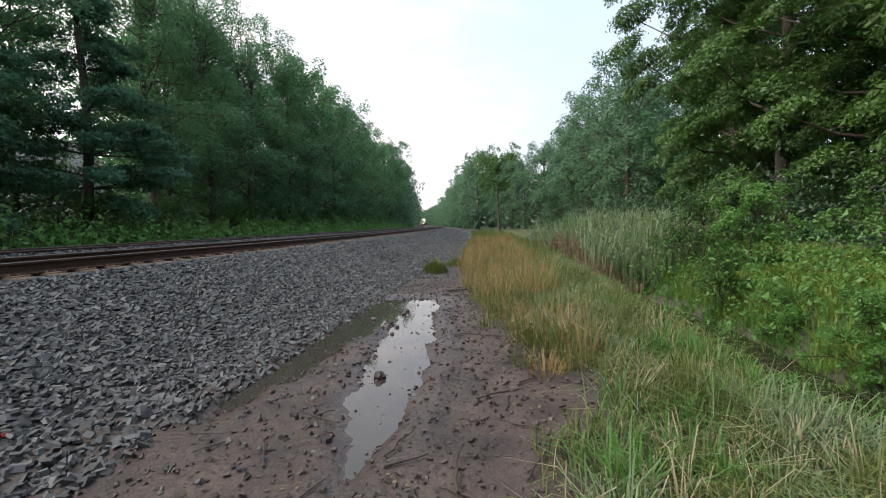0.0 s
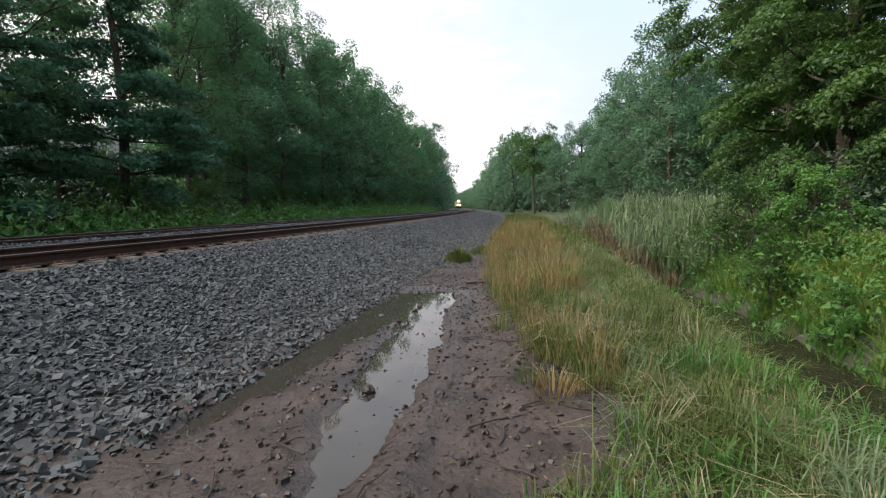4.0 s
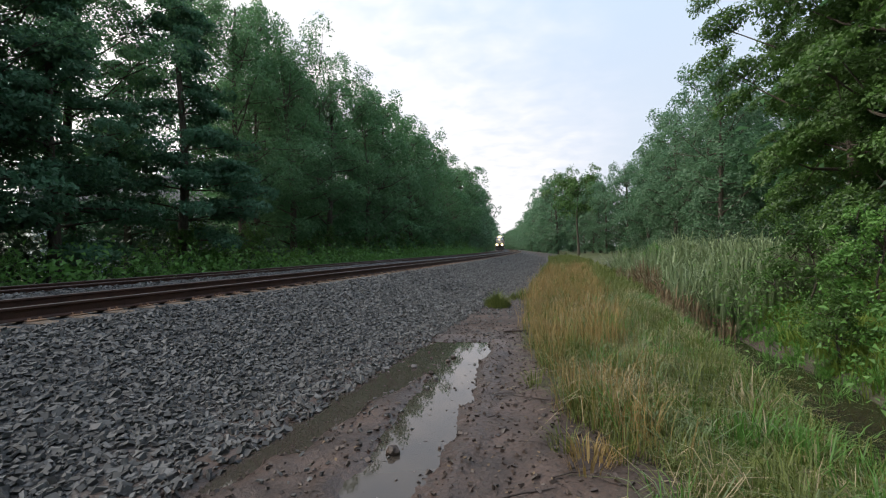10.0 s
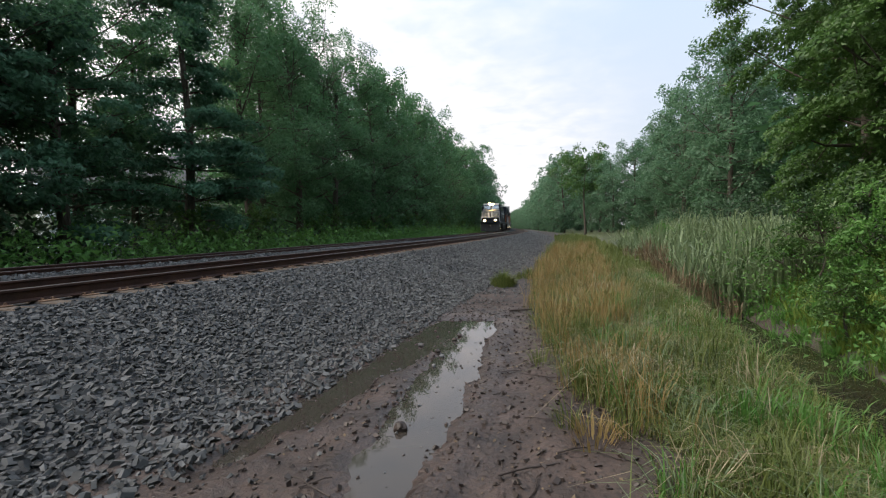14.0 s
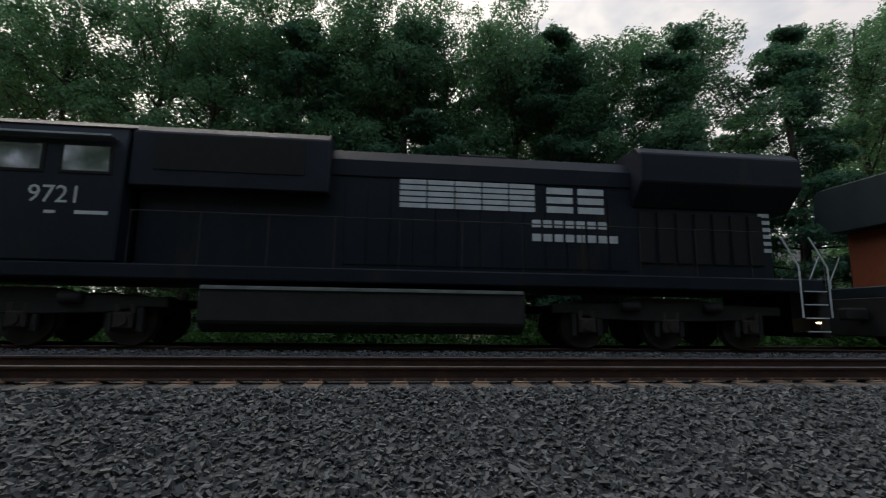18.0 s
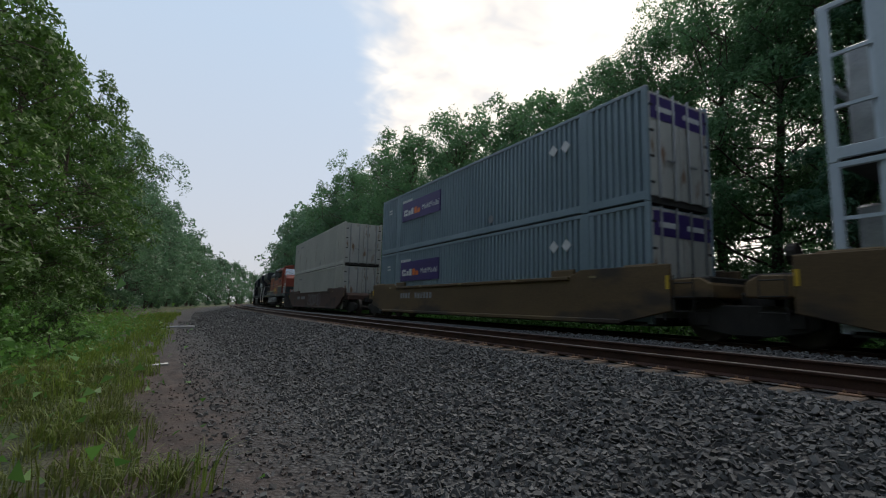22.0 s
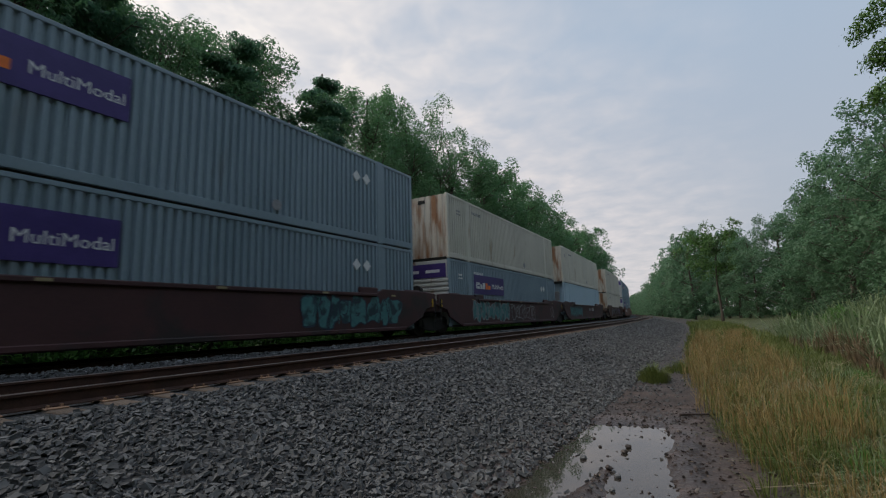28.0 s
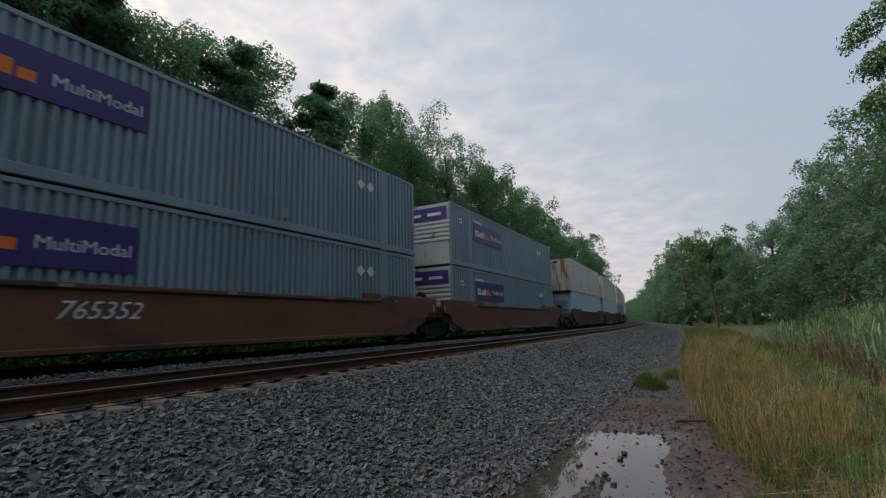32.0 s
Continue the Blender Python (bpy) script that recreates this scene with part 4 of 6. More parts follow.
blades("dry_grass", 41, 27000, (2.8, 32), (6.0, 8.2), 0.75, DRY_GRASS, "tall dry golden grass on the verge", lean=0.45, width=0.0028, keep=verge, clumps=1500, droop=0.1)
blades("mixed_grass", 53, 14000, (4.0, 30), (6.1, 9.0), 0.6, GRASS, "green blades among the dry grass", lean=0.5, width=0.0035, keep=verge, clumps=1200, droop=0.1)
blades("low_grass", 52, 26000, (-3, 4.5), (6.9, 9.35), 0.32, GRASS, "low green grass at the edge of the mud", lean=0.8, width=0.003, keep=verge, clumps=600, droop=0.2)
blades("green_grass", 42, 38000, (4, 18), (6.9, 9.5), 0.44, GRASS, "green grass on the verge above the ditch", lean=0.75, width=0.0034, keep=verge, clumps=900, droop=0.2)
blades("blue_grass", 50, 9000, (-3, 13), (7.6, 9.3), 0.45, REED, "tall blue-green grass on the verge", lean=0.8, width=0.0035, keep=verge, clumps=140, droop=0.25)
blades("fresh_grass", 51, 10000, (-3, 14), (7.3, 9.6), 0.42, WEED, "fresh bright green grass on the verge", lean=0.6, width=0.004, keep=verge, clumps=140, droop=0.15)
blades("dry_stems", 48, 9000, (-2, 14), (6.9, 9.4), 0.42, STRAW, "thin dry grass stems among the green", lean=0.9, width=0.0028, keep=verge, clumps=260, droop=0.3)
blades("ditch_weeds", 49, 3200, (-3, 14), (9.3, 12.3), 0.34, WEED, "weeds in the ditch", lean=0.8, width=0.008, clumps=240)
blades("bank_side_weeds", 56, 7000, (-2, 16), (11.15, 12.5), 0.26, WEED, "small leafy weeds down the far side of the ditch", lean=0.9, width=0.012, clumps=480)
blades("verge_grass", 43, 14000, (16, 70), (5.6, 11), 0.6, GRASS, "green grass along the line", width=0.012, keep=verge, clumps=1500)
blades("south_near_grass", 54, 15000, (-12, -2.2), (6.2, 11), 0.4, GRASS, "thick green grass at the edge of the path", lean=0.7, width=0.005, keep=verge, clumps=700, droop=0.15)
blades("south_fresh_grass", 55, 6000, (-16, -2.2), (6.4, 11), 0.42, BANK_GRASS, "fresh yellow-green grass beside the path", lean=0.6, width=0.006, keep=verge, clumps=260, droop=0.15)
blades("south_grass", 44, 26000, (-60, -8), (6.4, 13), 0.45, BANK_GRASS, "green grass and weeds beside the track", width=0.009, keep=verge, clumps=1500, droop=0.15)
blades("bank_grass", 45, 32000, (-2, 17), (11.5, 16), 0.45, BANK_GRASS, "bright green weeds on the far bank", lean=0.6, width=0.01, clumps=1500)
blades("reeds", 46, 11000, (12.4, 32), (9.9, 13.6), 2.35, REED, "tall green reeds in the ditch", lean=0.42, width=0.017, droop=0.22)
blades("dead_reeds", 47, 5500, (12.0, 26), (9.6, 11.0), 1.15, REED_DRY, "broken brown stems of old reeds", lean=0.3, width=0.012)

# ---- train ----
SPEED = 20.7
MOVING = []
BLACK = material("dull black paint", (0.003, 0.0045, 0.009), (0.012, 0.016, 0.027), 0.55, specular=0.3, scale=1.2, fine=30, spot=(0.022, 0.018, 0.016), spot_at=0.6, spot_scale=1.5, stretch=(1, 1, 0.3))
GRIME = material("oily underframe grime", (0.008, 0.007, 0.007), (0.035, 0.03, 0.027), 0.75, scale=3, fine=40, bump=0.2)
ORANGE = material("faded orange paint", (0.27, 0.065, 0.03), (0.4, 0.11, 0.05), 0.5, scale=1.0, fine=25, spot=(0.2, 0.07, 0.035), spot_at=0.6, spot_scale=1.4, stretch=(1, 1, 0.3))
RED_CAB = material("faded red-orange paint", (0.24, 0.045, 0.026), (0.35, 0.075, 0.042), 0.5, scale=1.0, fine=25, spot=(0.22, 0.07, 0.04), spot_at=0.6, spot_scale=1.4)
GREEN_BLACK = material("dark green paint", (0.010, 0.016, 0.018), (0.03, 0.042, 0.046), 0.45, scale=1.0, fine=25)
CREAM = material("cream stripe paint", (0.45, 0.36, 0.2), (0.62, 0.52, 0.32), 0.55, scale=2, fine=30)
WHITE_PAINT = material("white lettering paint", (0.5, 0.5, 0.5), (0.72, 0.72, 0.72), 0.55, scale=3, fine=30)
YELLOW = material("yellow warning paint", (0.5, 0.30, 0.02), (0.68, 0.44, 0.04), 0.5, scale=3, fine=30)
STEEL = material("dirty aluminium", (0.25, 0.26, 0.27), (0.45, 0.46, 0.47), 0.42, metal=0.7, scale=2, fine=30)
WHEEL = material("wheel steel", (0.03, 0.024, 0.02), (0.09, 0.07, 0.06), 0.6, metal=0.5, scale=3, fine=40)
GLASS = bpy.data.materials.new("cab window glass")
GLASS.use_nodes = True
gp = GLASS.node_tree.nodes["Principled BSDF"]
gp.inputs["Base Color"].default_value = (0.06, 0.07, 0.08, 1)
gp.inputs["Roughness"].default_value = 0.06
gp.inputs["IOR"].default_value = 3.6
SCREEN = bpy.data.materials.new("windscreen glass")
SCREEN.use_nodes = True
gp = SCREEN.node_tree.nodes["Principled BSDF"]
gp.inputs["Base Color"].default_value = (0.55, 0.58, 0.6, 1)
gp.inputs["Metallic"].default_value = 0.8
gp.inputs["Roughness"].default_value = 0.08
HEADLIGHT = glow("burning headlight", (1.0, 0.64, 0.24), 120.0)
STEP_LIGHT = glow("small step light", (1.0, 0.7, 0.35), 6.0)
BOX_WHITE = material("weathered off-white container paint", (0.37, 0.36, 0.32), (0.52, 0.505, 0.45), 0.55, scale=1.1, fine=30, spot=(0.3, 0.26, 0.2), spot_at=0.6, spot_scale=1.6, stretch=(1, 1, 0.35), each=0.25)
BOX_CREAM = material("yellowed white container paint", (0.44, 0.415, 0.35), (0.6, 0.57, 0.48), 0.55, scale=1.1, fine=30, spot=(0.33, 0.26, 0.17), spot_at=0.6, spot_scale=1.6, stretch=(1, 1, 0.35), each=0.25)
BOX_RUST = material("rust-streaked container end", (0.42, 0.36, 0.29), (0.6, 0.56, 0.48), 0.6, scale=1.1, fine=30, spot=(0.25, 0.115, 0.05), spot_at=0.47, spot_scale=1.0, stretch=(2.4, 1, 0.4))
BOX_WORN = material("worn white container doors with brown stains", (0.36, 0.36, 0.34), (0.52, 0.515, 0.48), 0.55, scale=1.1, fine=30, spot=(0.2, 0.12, 0.07), spot_at=0.56, spot_scale=2.2, stretch=(1.6, 1, 0.5))
BOX_GREY = material("grey-blue container paint", (0.15, 0.21, 0.25), (0.24, 0.31, 0.355), 0.5, scale=1.0, fine=30, spot=(0.17, 0.2, 0.22), spot_at=0.62, spot_scale=1.5, stretch=(1, 1, 0.35), each=0.2)
BOX_PALE = material("pale blue-white container paint", (0.46, 0.53, 0.60), (0.58, 0.65, 0.72), 0.42, scale=0.9, fine=25, spot=(0.32, 0.37, 0.42), spot_at=0.66, spot_scale=1.3, stretch=(1, 1, 0.4))
BOX_BLUE = material("pale blue container paint", (0.33, 0.45, 0.54), (0.43, 0.55, 0.64), 0.42, scale=0.9, fine=25, spot=(0.25, 0.33, 0.4), spot_at=0.66, spot_scale=1.3, stretch=(1, 1, 0.4))
BOX_DEEP = material("dark blue container paint", (0.085, 0.12, 0.155), (0.145, 0.19, 0.228), 0.5, scale=1.0, fine=30, spot=(0.13, 0.18, 0.22), spot_at=0.62, spot_scale=1.5, stretch=(1, 1, 0.35))
PURPLE = material("purple panel", (0.035, 0.02, 0.12), (0.06, 0.035, 0.18), 0.45, scale=2, fine=30)
LOGO_ORANGE = material("orange logo paint", (0.7, 0.14, 0.02), (0.85, 0.2, 0.03), 0.5)
LIME = material("lime green paint", (0.3, 0.42, 0.02), (0.42, 0.55, 0.04), 0.5)
LOGO_DARK = material("dark blue lettering paint", (0.012, 0.02, 0.04), (0.03, 0.045, 0.075), 0.5)
DARK = material("dark opening", (0.006, 0.006, 0.006), (0.02, 0.018, 0.016), 0.9)
REFLECTOR = material("dirty reflector", (0.16, 0.12, 0.05), (0.34, 0.28, 0.16), 0.6, scale=6, fine=40, each=0.5)
SEAL = material("dark seam", (0.02, 0.02, 0.02), (0.06, 0.055, 0.05), 0.8)
WELL_TAN = material("dirty yellow-brown car paint", (0.085, 0.052, 0.022), (0.18, 0.115, 0.05), 0.7, scale=0.8, fine=25, spot=(0.05, 0.035, 0.025), spot_at=0.52, spot_scale=0.9, stretch=(1, 0.5, 1.4), each=0.2)
WELL_BROWN = material("rusty brown car paint", (0.045, 0.022, 0.016), (0.11, 0.058, 0.04), 0.75, scale=0.9, fine=25, spot=(0.04, 0.025, 0.02), spot_at=0.55, spot_scale=1.0, stretch=(1, 0.6, 1.2), each=0.2)
WELL_MAROON = material("dark maroon car paint", (0.035, 0.012, 0.014), (0.08, 0.03, 0.03), 0.65, scale=0.8, fine=25, spot=(0.03, 0.02, 0.02), spot_at=0.55, spot_scale=1.0, each=0.2)
WELL_RED = material("dusty red-brown car paint", (0.085, 0.03, 0.018), (0.18, 0.07, 0.042), 0.7, scale=0.8, fine=25, spot=(0.05, 0.03, 0.022), spot_at=0.55, spot_scale=1.0, stretch=(1, 0.5, 1.4), each=0.2)
TEAL = material("teal spray paint", (0.03, 0.13, 0.14), (0.10, 0.27, 0.27), 0.6, scale=3, fine=25, spot=(0.02, 0.05, 0.06), spot_at=0.5, spot_scale=3)
GREY_SPRAY = material("grey spray paint", (0.16, 0.16, 0.17), (0.36, 0.36, 0.37), 0.6, scale=3, fine=25, spot=(0.08, 0.07, 0.07), spot_at=0.52, spot_scale=3)


def lettering(text, size, y, z, x, mat, parent, name="lettering", slant=0.0):
    """Raised letters on the side that faces the verge, centred at y and z."""
    c = bpy.data.curves.new(name, "FONT")
    c.body, c.size, c.extrude, c.align_x, c.align_y = text, size, 0.003, "CENTER", "CENTER"
    c.resolution_u, c.shear = 2, slant
    c.materials.append(mat)
    ob = new(name, c)
    ob.parent = parent
    ob.matrix_basis = pose(x, y, z, 90, 0, 90)
    return ob


def bars(parent, name, x, y0, z0, shapes, mat):
    """Plain flat bars on a side: (y, z, width, height) from y0, z0; joined into one mark."""
    bm = bmesh.new()
    for y, z, w, h in shapes:
        box(x, x + 0.006, y0 + y, y0 + y + w, z0 + z, z0 + z + h, bm=bm)
    return tagged(part(name, bm, mat, parent), kind="stuff" if len(shapes) > 2 else "")


def letter_blocks(count, w, h, gap):
    """Bars that stand in for lettering."""
    return [(i * (w + gap), 0, w, h) for i in range(count)]


def wheel_mesh(r):
    bm = bmesh.new()
    rod((-0.065, 0, 0), (0.065, 0, 0), r, 20, bm)
    rod((-0.09, 0, 0), (-0.05, 0, 0), r + 0.03, 20, bm)
    rod((0.05, 0, 0), (0.1, 0, 0), r * 0.35, 12, bm)
    me = bpy.data.meshes.new("wheel")
    bm.to_mesh(me)
    bm.free()
    me.materials.append(WHEEL)
    return me


WHEEL_BIG, WHEEL_SMALL = wheel_mesh(0.52), wheel_mesh(0.46)


def add_truck(parent, y, axles, r, wheel_me, mat):
    """A bogie: side frames, bolster, and wheels on their axles."""
    span = axles[-1] - axles[0]
    bm = bmesh.new()
    box(-0.9, 0.9, y - 0.2, y + 0.2, r * 0.8, r * 1.25, bm=bm)
    truck = part("truck", bm, mat, parent)
    a, b = y + axles[0] - 0.35, y + axles[-1] + 0.35
    for sx in (-1, 1):
        out = [(a, r - 0.08), (a + 0.3, r - 0.2), (y - 0.35, r - 0.3), (y + 0.35, r - 0.3), (b - 0.3, r - 0.2), (b, r - 0.08), (b, r + 0.14), (y + 0.5, r + 0.3), (y - 0.5, r + 0.3), (a, r + 0.14)]
        part("side_frame", prism(out, sx * 0.98 - 0.07, sx * 0.98 + 0.07, bevel=0.015), mat, truck)
        sp = bmesh.new()
        for k in (-0.16, 0.0, 0.16):
            rod((sx * 1.0, y + k, r - 0.2), (sx * 1.0, y + k, r + 0.14), 0.06, 8, sp)
        part("spring_nest", sp, GRIME, truck)
    for ay in axles:
        part("axle", rod((-0.78, y + ay, r), (0.78, y + ay, r), 0.08, 10), WHEEL, truck)
        for sx in (-1, 1):
            w = part("wheel", wheel_me, None, truck)
            w.matrix_basis = pose(sx * 0.77, y + ay, r, 0, 0, 0 if sx > 0 else 180)
            part("journal_box", box(sx * 1.0 - 0.1, sx * 1.0 + 0.1, y + ay - 0.13, y + ay + 0.13, r - 0.13, r + 0.15, bevel=0.02), mat, truck)
    return truck


def add_road_truck(parent, y):
    """A three-axle locomotive bogie: an open cast frame with pedestals, springs, brake cylinders and wheels that show below it."""
    r, axles = 0.52, (-1.95, 0.0, 1.95)
    truck = part("truck", box(-0.9, 0.9, y - 2.3, y + 2.3, 0.72, 0.95, bevel=0.03), GRIME, parent)
    for sx in (-1, 1):
        low = [(y - 2.75, 0.78), (y - 2.3, 0.78), (y - 1.6, 0.66), (y - 0.4, 0.62), (y + 0.4, 0.62), (y + 1.6, 0.66), (y + 2.3, 0.78), (y + 2.75, 0.78)]
        high = [(y + 2.75, 0.98), (y + 1.2, 1.02), (y + 0.7, 1.14), (y - 0.7, 1.14), (y - 1.2, 1.02), (y - 2.75, 0.98)]
        part("side_frame", prism(low + high, sx * 1.02 - 0.08, sx * 1.02 + 0.08, bevel=0.02), GRIME, truck)
        for ay in axles:
            part("journal_box", box(sx * 1.04 - 0.12, sx * 1.04 + 0.12, y + ay - 0.19, y + ay + 0.19, r - 0.18, r + 0.16, bevel=0.04), WHEEL, truck)
            part("axle_cap", rod((sx * 1.1, y + ay, r), (sx * 1.2, y + ay, r), 0.11, 12), WHEEL, truck)
            for d in (-0.29, 0.29):
                part("pedestal", box(sx * 1.02 - 0.06, sx * 1.02 + 0.06, y + ay + d - 0.06, y + ay + d + 0.06, r - 0.24, 0.8, bevel=0.015), GRIME, truck)
                part("coil_spring", rod((sx * 1.06, y + ay + d * 0.52, r + 0.14), (sx * 1.06, y + ay + d * 0.52, 0.84), 0.07, 8), WHEEL, truck)
        for d in (-0.98, 0.98):
            part("brake_cylinder", rod((sx * 1.16, y + d - 0.2, 0.95), (sx * 1.16, y + d + 0.2, 0.95), 0.12, 12), GRIME, truck, smooth=True)
            part("brake_shoe", box(sx * 0.72 - 0.06, sx * 0.72 + 0.06, y + d - 0.42, y + d - 0.34, 0.35, 0.7), GRIME, truck)
    for ay in axles:
        part("axle", rod((-0.78, y + ay, r), (0.78, y + ay, r), 0.09, 10), WHEEL, truck)
        for sx in (-1, 1):
            w = part("wheel", WHEEL_BIG, None, truck)
            w.matrix_basis = pose(sx * 0.77, y + ay, r, 0, 0, 0 if sx > 0 else 180)
    return truck


def handrail(parent, x, y0, y1, z0, z1, mat, posts):
    bm = rod((x, y0, z1), (x, y1, z1), 0.014, 6)
    for i in range(posts):
        y = y0 + (y1 - y0) * i / (posts - 1)
        rod((x, y, z0), (x, y, z1), 0.01, 6, bm)
    return part("handrail", bm, mat, parent)


def end_steps(parent, y, turn, rail):
    """Ladder steps in the corner, with curved white grab rails. turn: which way is outward along y."""
    for sx in (-1, 1):
        bm = bmesh.new()
        for k in range(4):
            box(sx * 1.12, sx * 1.5, y - 0.28, y + 0.28, 0.42 + k * 0.3, 0.445 + k * 0.3, bm=bm)
        box(sx * 1.1, sx * 1.13, y - 0.3, y + 0.3, 0.4, 1.6, bm=bm)
        part("steps", bm, GRIME, parent)
        ed = bmesh.new()
        for k in range(4):
            box(sx * 1.48 - 0.02, sx * 1.48 + 0.03, y - 0.28, y + 0.28, 0.43 + k * 0.3, 0.455 + k * 0.3, bm=ed)
        part("step_edge", ed, rail, parent)
        for d in (-0.36, 0.36):
            gb = rod((sx * 1.5, y + d, 0.75), (sx * 1.5, y + d, 1.9), 0.02, 6)
            rod((sx * 1.5, y + d, 1.9), (sx * 1.38, y + d + turn * -0.28, 2.62), 0.02, 6, gb)
            part("grab_rail", gb, rail, parent)
        part("step_light", box(sx * 1.5 - 0.02, sx * 1.5 + 0.02, y - 0.05, y + 0.05, 0.62, 0.66), STEP_LIGHT, parent)


def locomotive(name, label, paint, top, sill, cab, rail, striped):
    """A six-axle road diesel, nose towards -y."""
    t = thing(name, label, "locomotive")
    part("underframe", box(-1.5, 1.5, -10.3, 10.3, 1.32, 1.62, bevel=0.03), sill, t)
    lid = 1.2 if striped else 0.74
    part("fuel_tank", profile_along_y([(-1.45, 0.5), (-1.2, 0.3), (1.2, 0.3), (1.45, 0.5), (1.45, lid), (-1.45, lid)], -3.3, 3.3, bevel=0.04), GRIME, t)
    for sx in (-1, 1):
        part("tank_lip", box(sx * 1.47 - 0.02, sx * 1.47 + 0.02, -3.25, 3.25, lid - 0.05, lid + 0.02), STEEL, t)
        if not striped:
            for y in (-2.0, 0.4):
                part("air_tank", rod((sx * 1.25, y - 0.95, 1.02), (sx * 1.25, y + 0.95, 1.02), 0.24, 14), STEEL, t, "dull aluminium air reservoir", smooth=True)
            part("equipment_box", box(sx * 1.3, sx * 1.5, 2.0, 3.1, 0.6, 1.25, bevel=0.02), STEEL, t)
    for y in (-6.75, 6.75):
        add_road_truck(t, y)
    # hood with its doors
    part("engine_hood", profile_along_y([(-1.02, 1.62), (1.02, 1.62), (1.02, 4.05), (0.8, 4.3), (-0.8, 4.3), (-1.02, 4.05)], -4.8, 9.5, bevel=0.03), paint, t)
    part("hood_roof", profile_along_y([(-1.06, 3.72), (1.06, 3.72), (1.06, 4.08), (0.82, 4.36), (-0.82, 4.36), (-1.06, 4.08)], -4.0, 6.1), top, t)
    part("brake_housing", profile_along_y([(-1.42, 3.2), (1.42, 3.2), (1.42, 4.35), (1.2, 4.55), (-1.2, 4.55), (-1.42, 4.35)], -4.85, -0.9, bevel=0.03), top, t)
    part("radiator_wing", profile_along_y([(-1.05, 3.25), (1.05, 3.25), (1.52, 3.75), (1.52, 4.42), (1.3, 4.62), (-1.3, 4.62), (-1.52, 4.42), (-1.52, 3.75)], 6.0, 10.0, bevel=0.03), top, t)
    part("exhaust_pipe", box(-0.5, 0.5, 2.0, 3.2, 4.3, 4.55, bevel=0.04), DARK, t)
    for sx in (-1, 1):
        for k in range(13):
            y = -0.6 + k * 0.5
            part("hood_door", box(sx * 1.03 - 0.012, sx * 1.03 + 0.012, y + 0.02, y + 0.48, 1.75, 3.6, bevel=0.006), paint, t)
        for k in range(7):
            part("radiator_louvre", box(sx * 1.04 - 0.03, sx * 1.04 + 0.03, 6.15 + k * 0.46, 6.5 + k * 0.46, 1.95, 3.15, bevel=0.01), DARK, t)
        part("vent_screen", box(sx * 1.43 - 0.01, sx * 1.43 + 0.01, -4.4, -1.4, 3.55, 4.3), DARK, t)
        handrail(t, sx * 1.46, -4.7, 9.9, 1.62, 2.68, WHEEL if striped else STEEL, 12)
        for y in () if striped else (-3.6, 3.6, 5.2):
            part("sill_marker", box(sx * 1.51 - 0.006, sx * 1.51 + 0.006, y, y + 0.5, 1.4, 1.5), YELLOW, t)
    # cab and nose
    part("cab", profile_along_y([(-1.5, 1.62), (1.5, 1.62), (1.5, 3.9), (1.36, 4.42), (0.9, 4.62), (-0.9, 4.62), (-1.36, 4.42), (-1.5, 3.9)], -7.9, -4.9, bevel=0.04), cab, t)
    part("cab_roof", profile_along_y([(-1.40, 4.40), (1.40, 4.40), (0.92, 4.66), (-0.92, 4.66)], -8.0, -4.8), top if striped else cab, t)
    nose = [(-9.85, 1.62), (-9.85, 3.2), (-9.4, 3.42), (-7.95, 3.66), (-7.95, 1.62)]
    part("nose", prism(nose, -1.35, 1.35, bevel=0.08), cab, t)
    part("windscreen_frame", prism([(-8.2, 3.5), (-7.95, 4.45), (-7.85, 4.45), (-7.85, 3.5)], -1.36, 1.36), cab, t)
    for x0, x1 in ((-1.22, -0.12), (0.12, 1.22)):
        bm = bmesh.new()
        vs = [bm.verts.new(p) for p in ((x0, -8.19, 3.62), (x1, -8.19, 3.62), (x1, -8.03, 4.25), (x0, -8.03, 4.25))]
        bm.faces.new(vs)
        bmesh.ops.solidify(bm, geom=list(bm.faces), thickness=0.02)
        part("windscreen", bm, SCREEN, t, "dark reflecting windscreen")
    for sx in (-1, 1):
        for y in (-7.35, -6.1):
            fr = part("side_window", box(sx * 1.5 - 0.03, sx * 1.5 + 0.02, y, y + 1.0, 3.35, 4.0, bevel=0.02), DARK, t)
            part("pane", box(sx * 1.52 - 0.008, sx * 1.52 + 0.008, y + 0.08, y + 0.92, 3.42, 3.93), GLASS, fr)
        part("sun_shade", box(sx * 1.46, sx * 1.7, -7.4, -5.1, 4.1, 4.14), STEEL, t)
        end_steps(t, -9.75 if sx > 0 else 10.05, -1 if sx > 0 else 1, WHITE_PAINT)
    part("front_pilot", prism([(-10.75, 0.12), (-10.35, 1.32), (-10.2, 1.32), (-10.2, 0.12)], -1.45, 1.45, bevel=0.03), GRIME, t)
    part("anticlimber", box(-1.2, 1.2, -10.6, -10.2, 1.32, 1.6, bevel=0.03), BLACK if striped else GREEN_BLACK, t)
    part("rear_pilot", box(-1.4, 1.4, 10.2, 10.45, 0.3, 1.32, bevel=0.03), GRIME, t)
    for y, d in ((-10.6, -1), (10.45, 1)):
        part("coupler", box(-0.16, 0.16, min(y, y + d * 0.65), max(y, y + d * 0.65), 0.72, 1.05, bevel=0.05), GRIME, t)
    part("number_board", box(-1.25, -0.45, -8.06, -7.9, 4.36, 4.58, bevel=0.02), WHITE_PAINT if striped else cab, t)
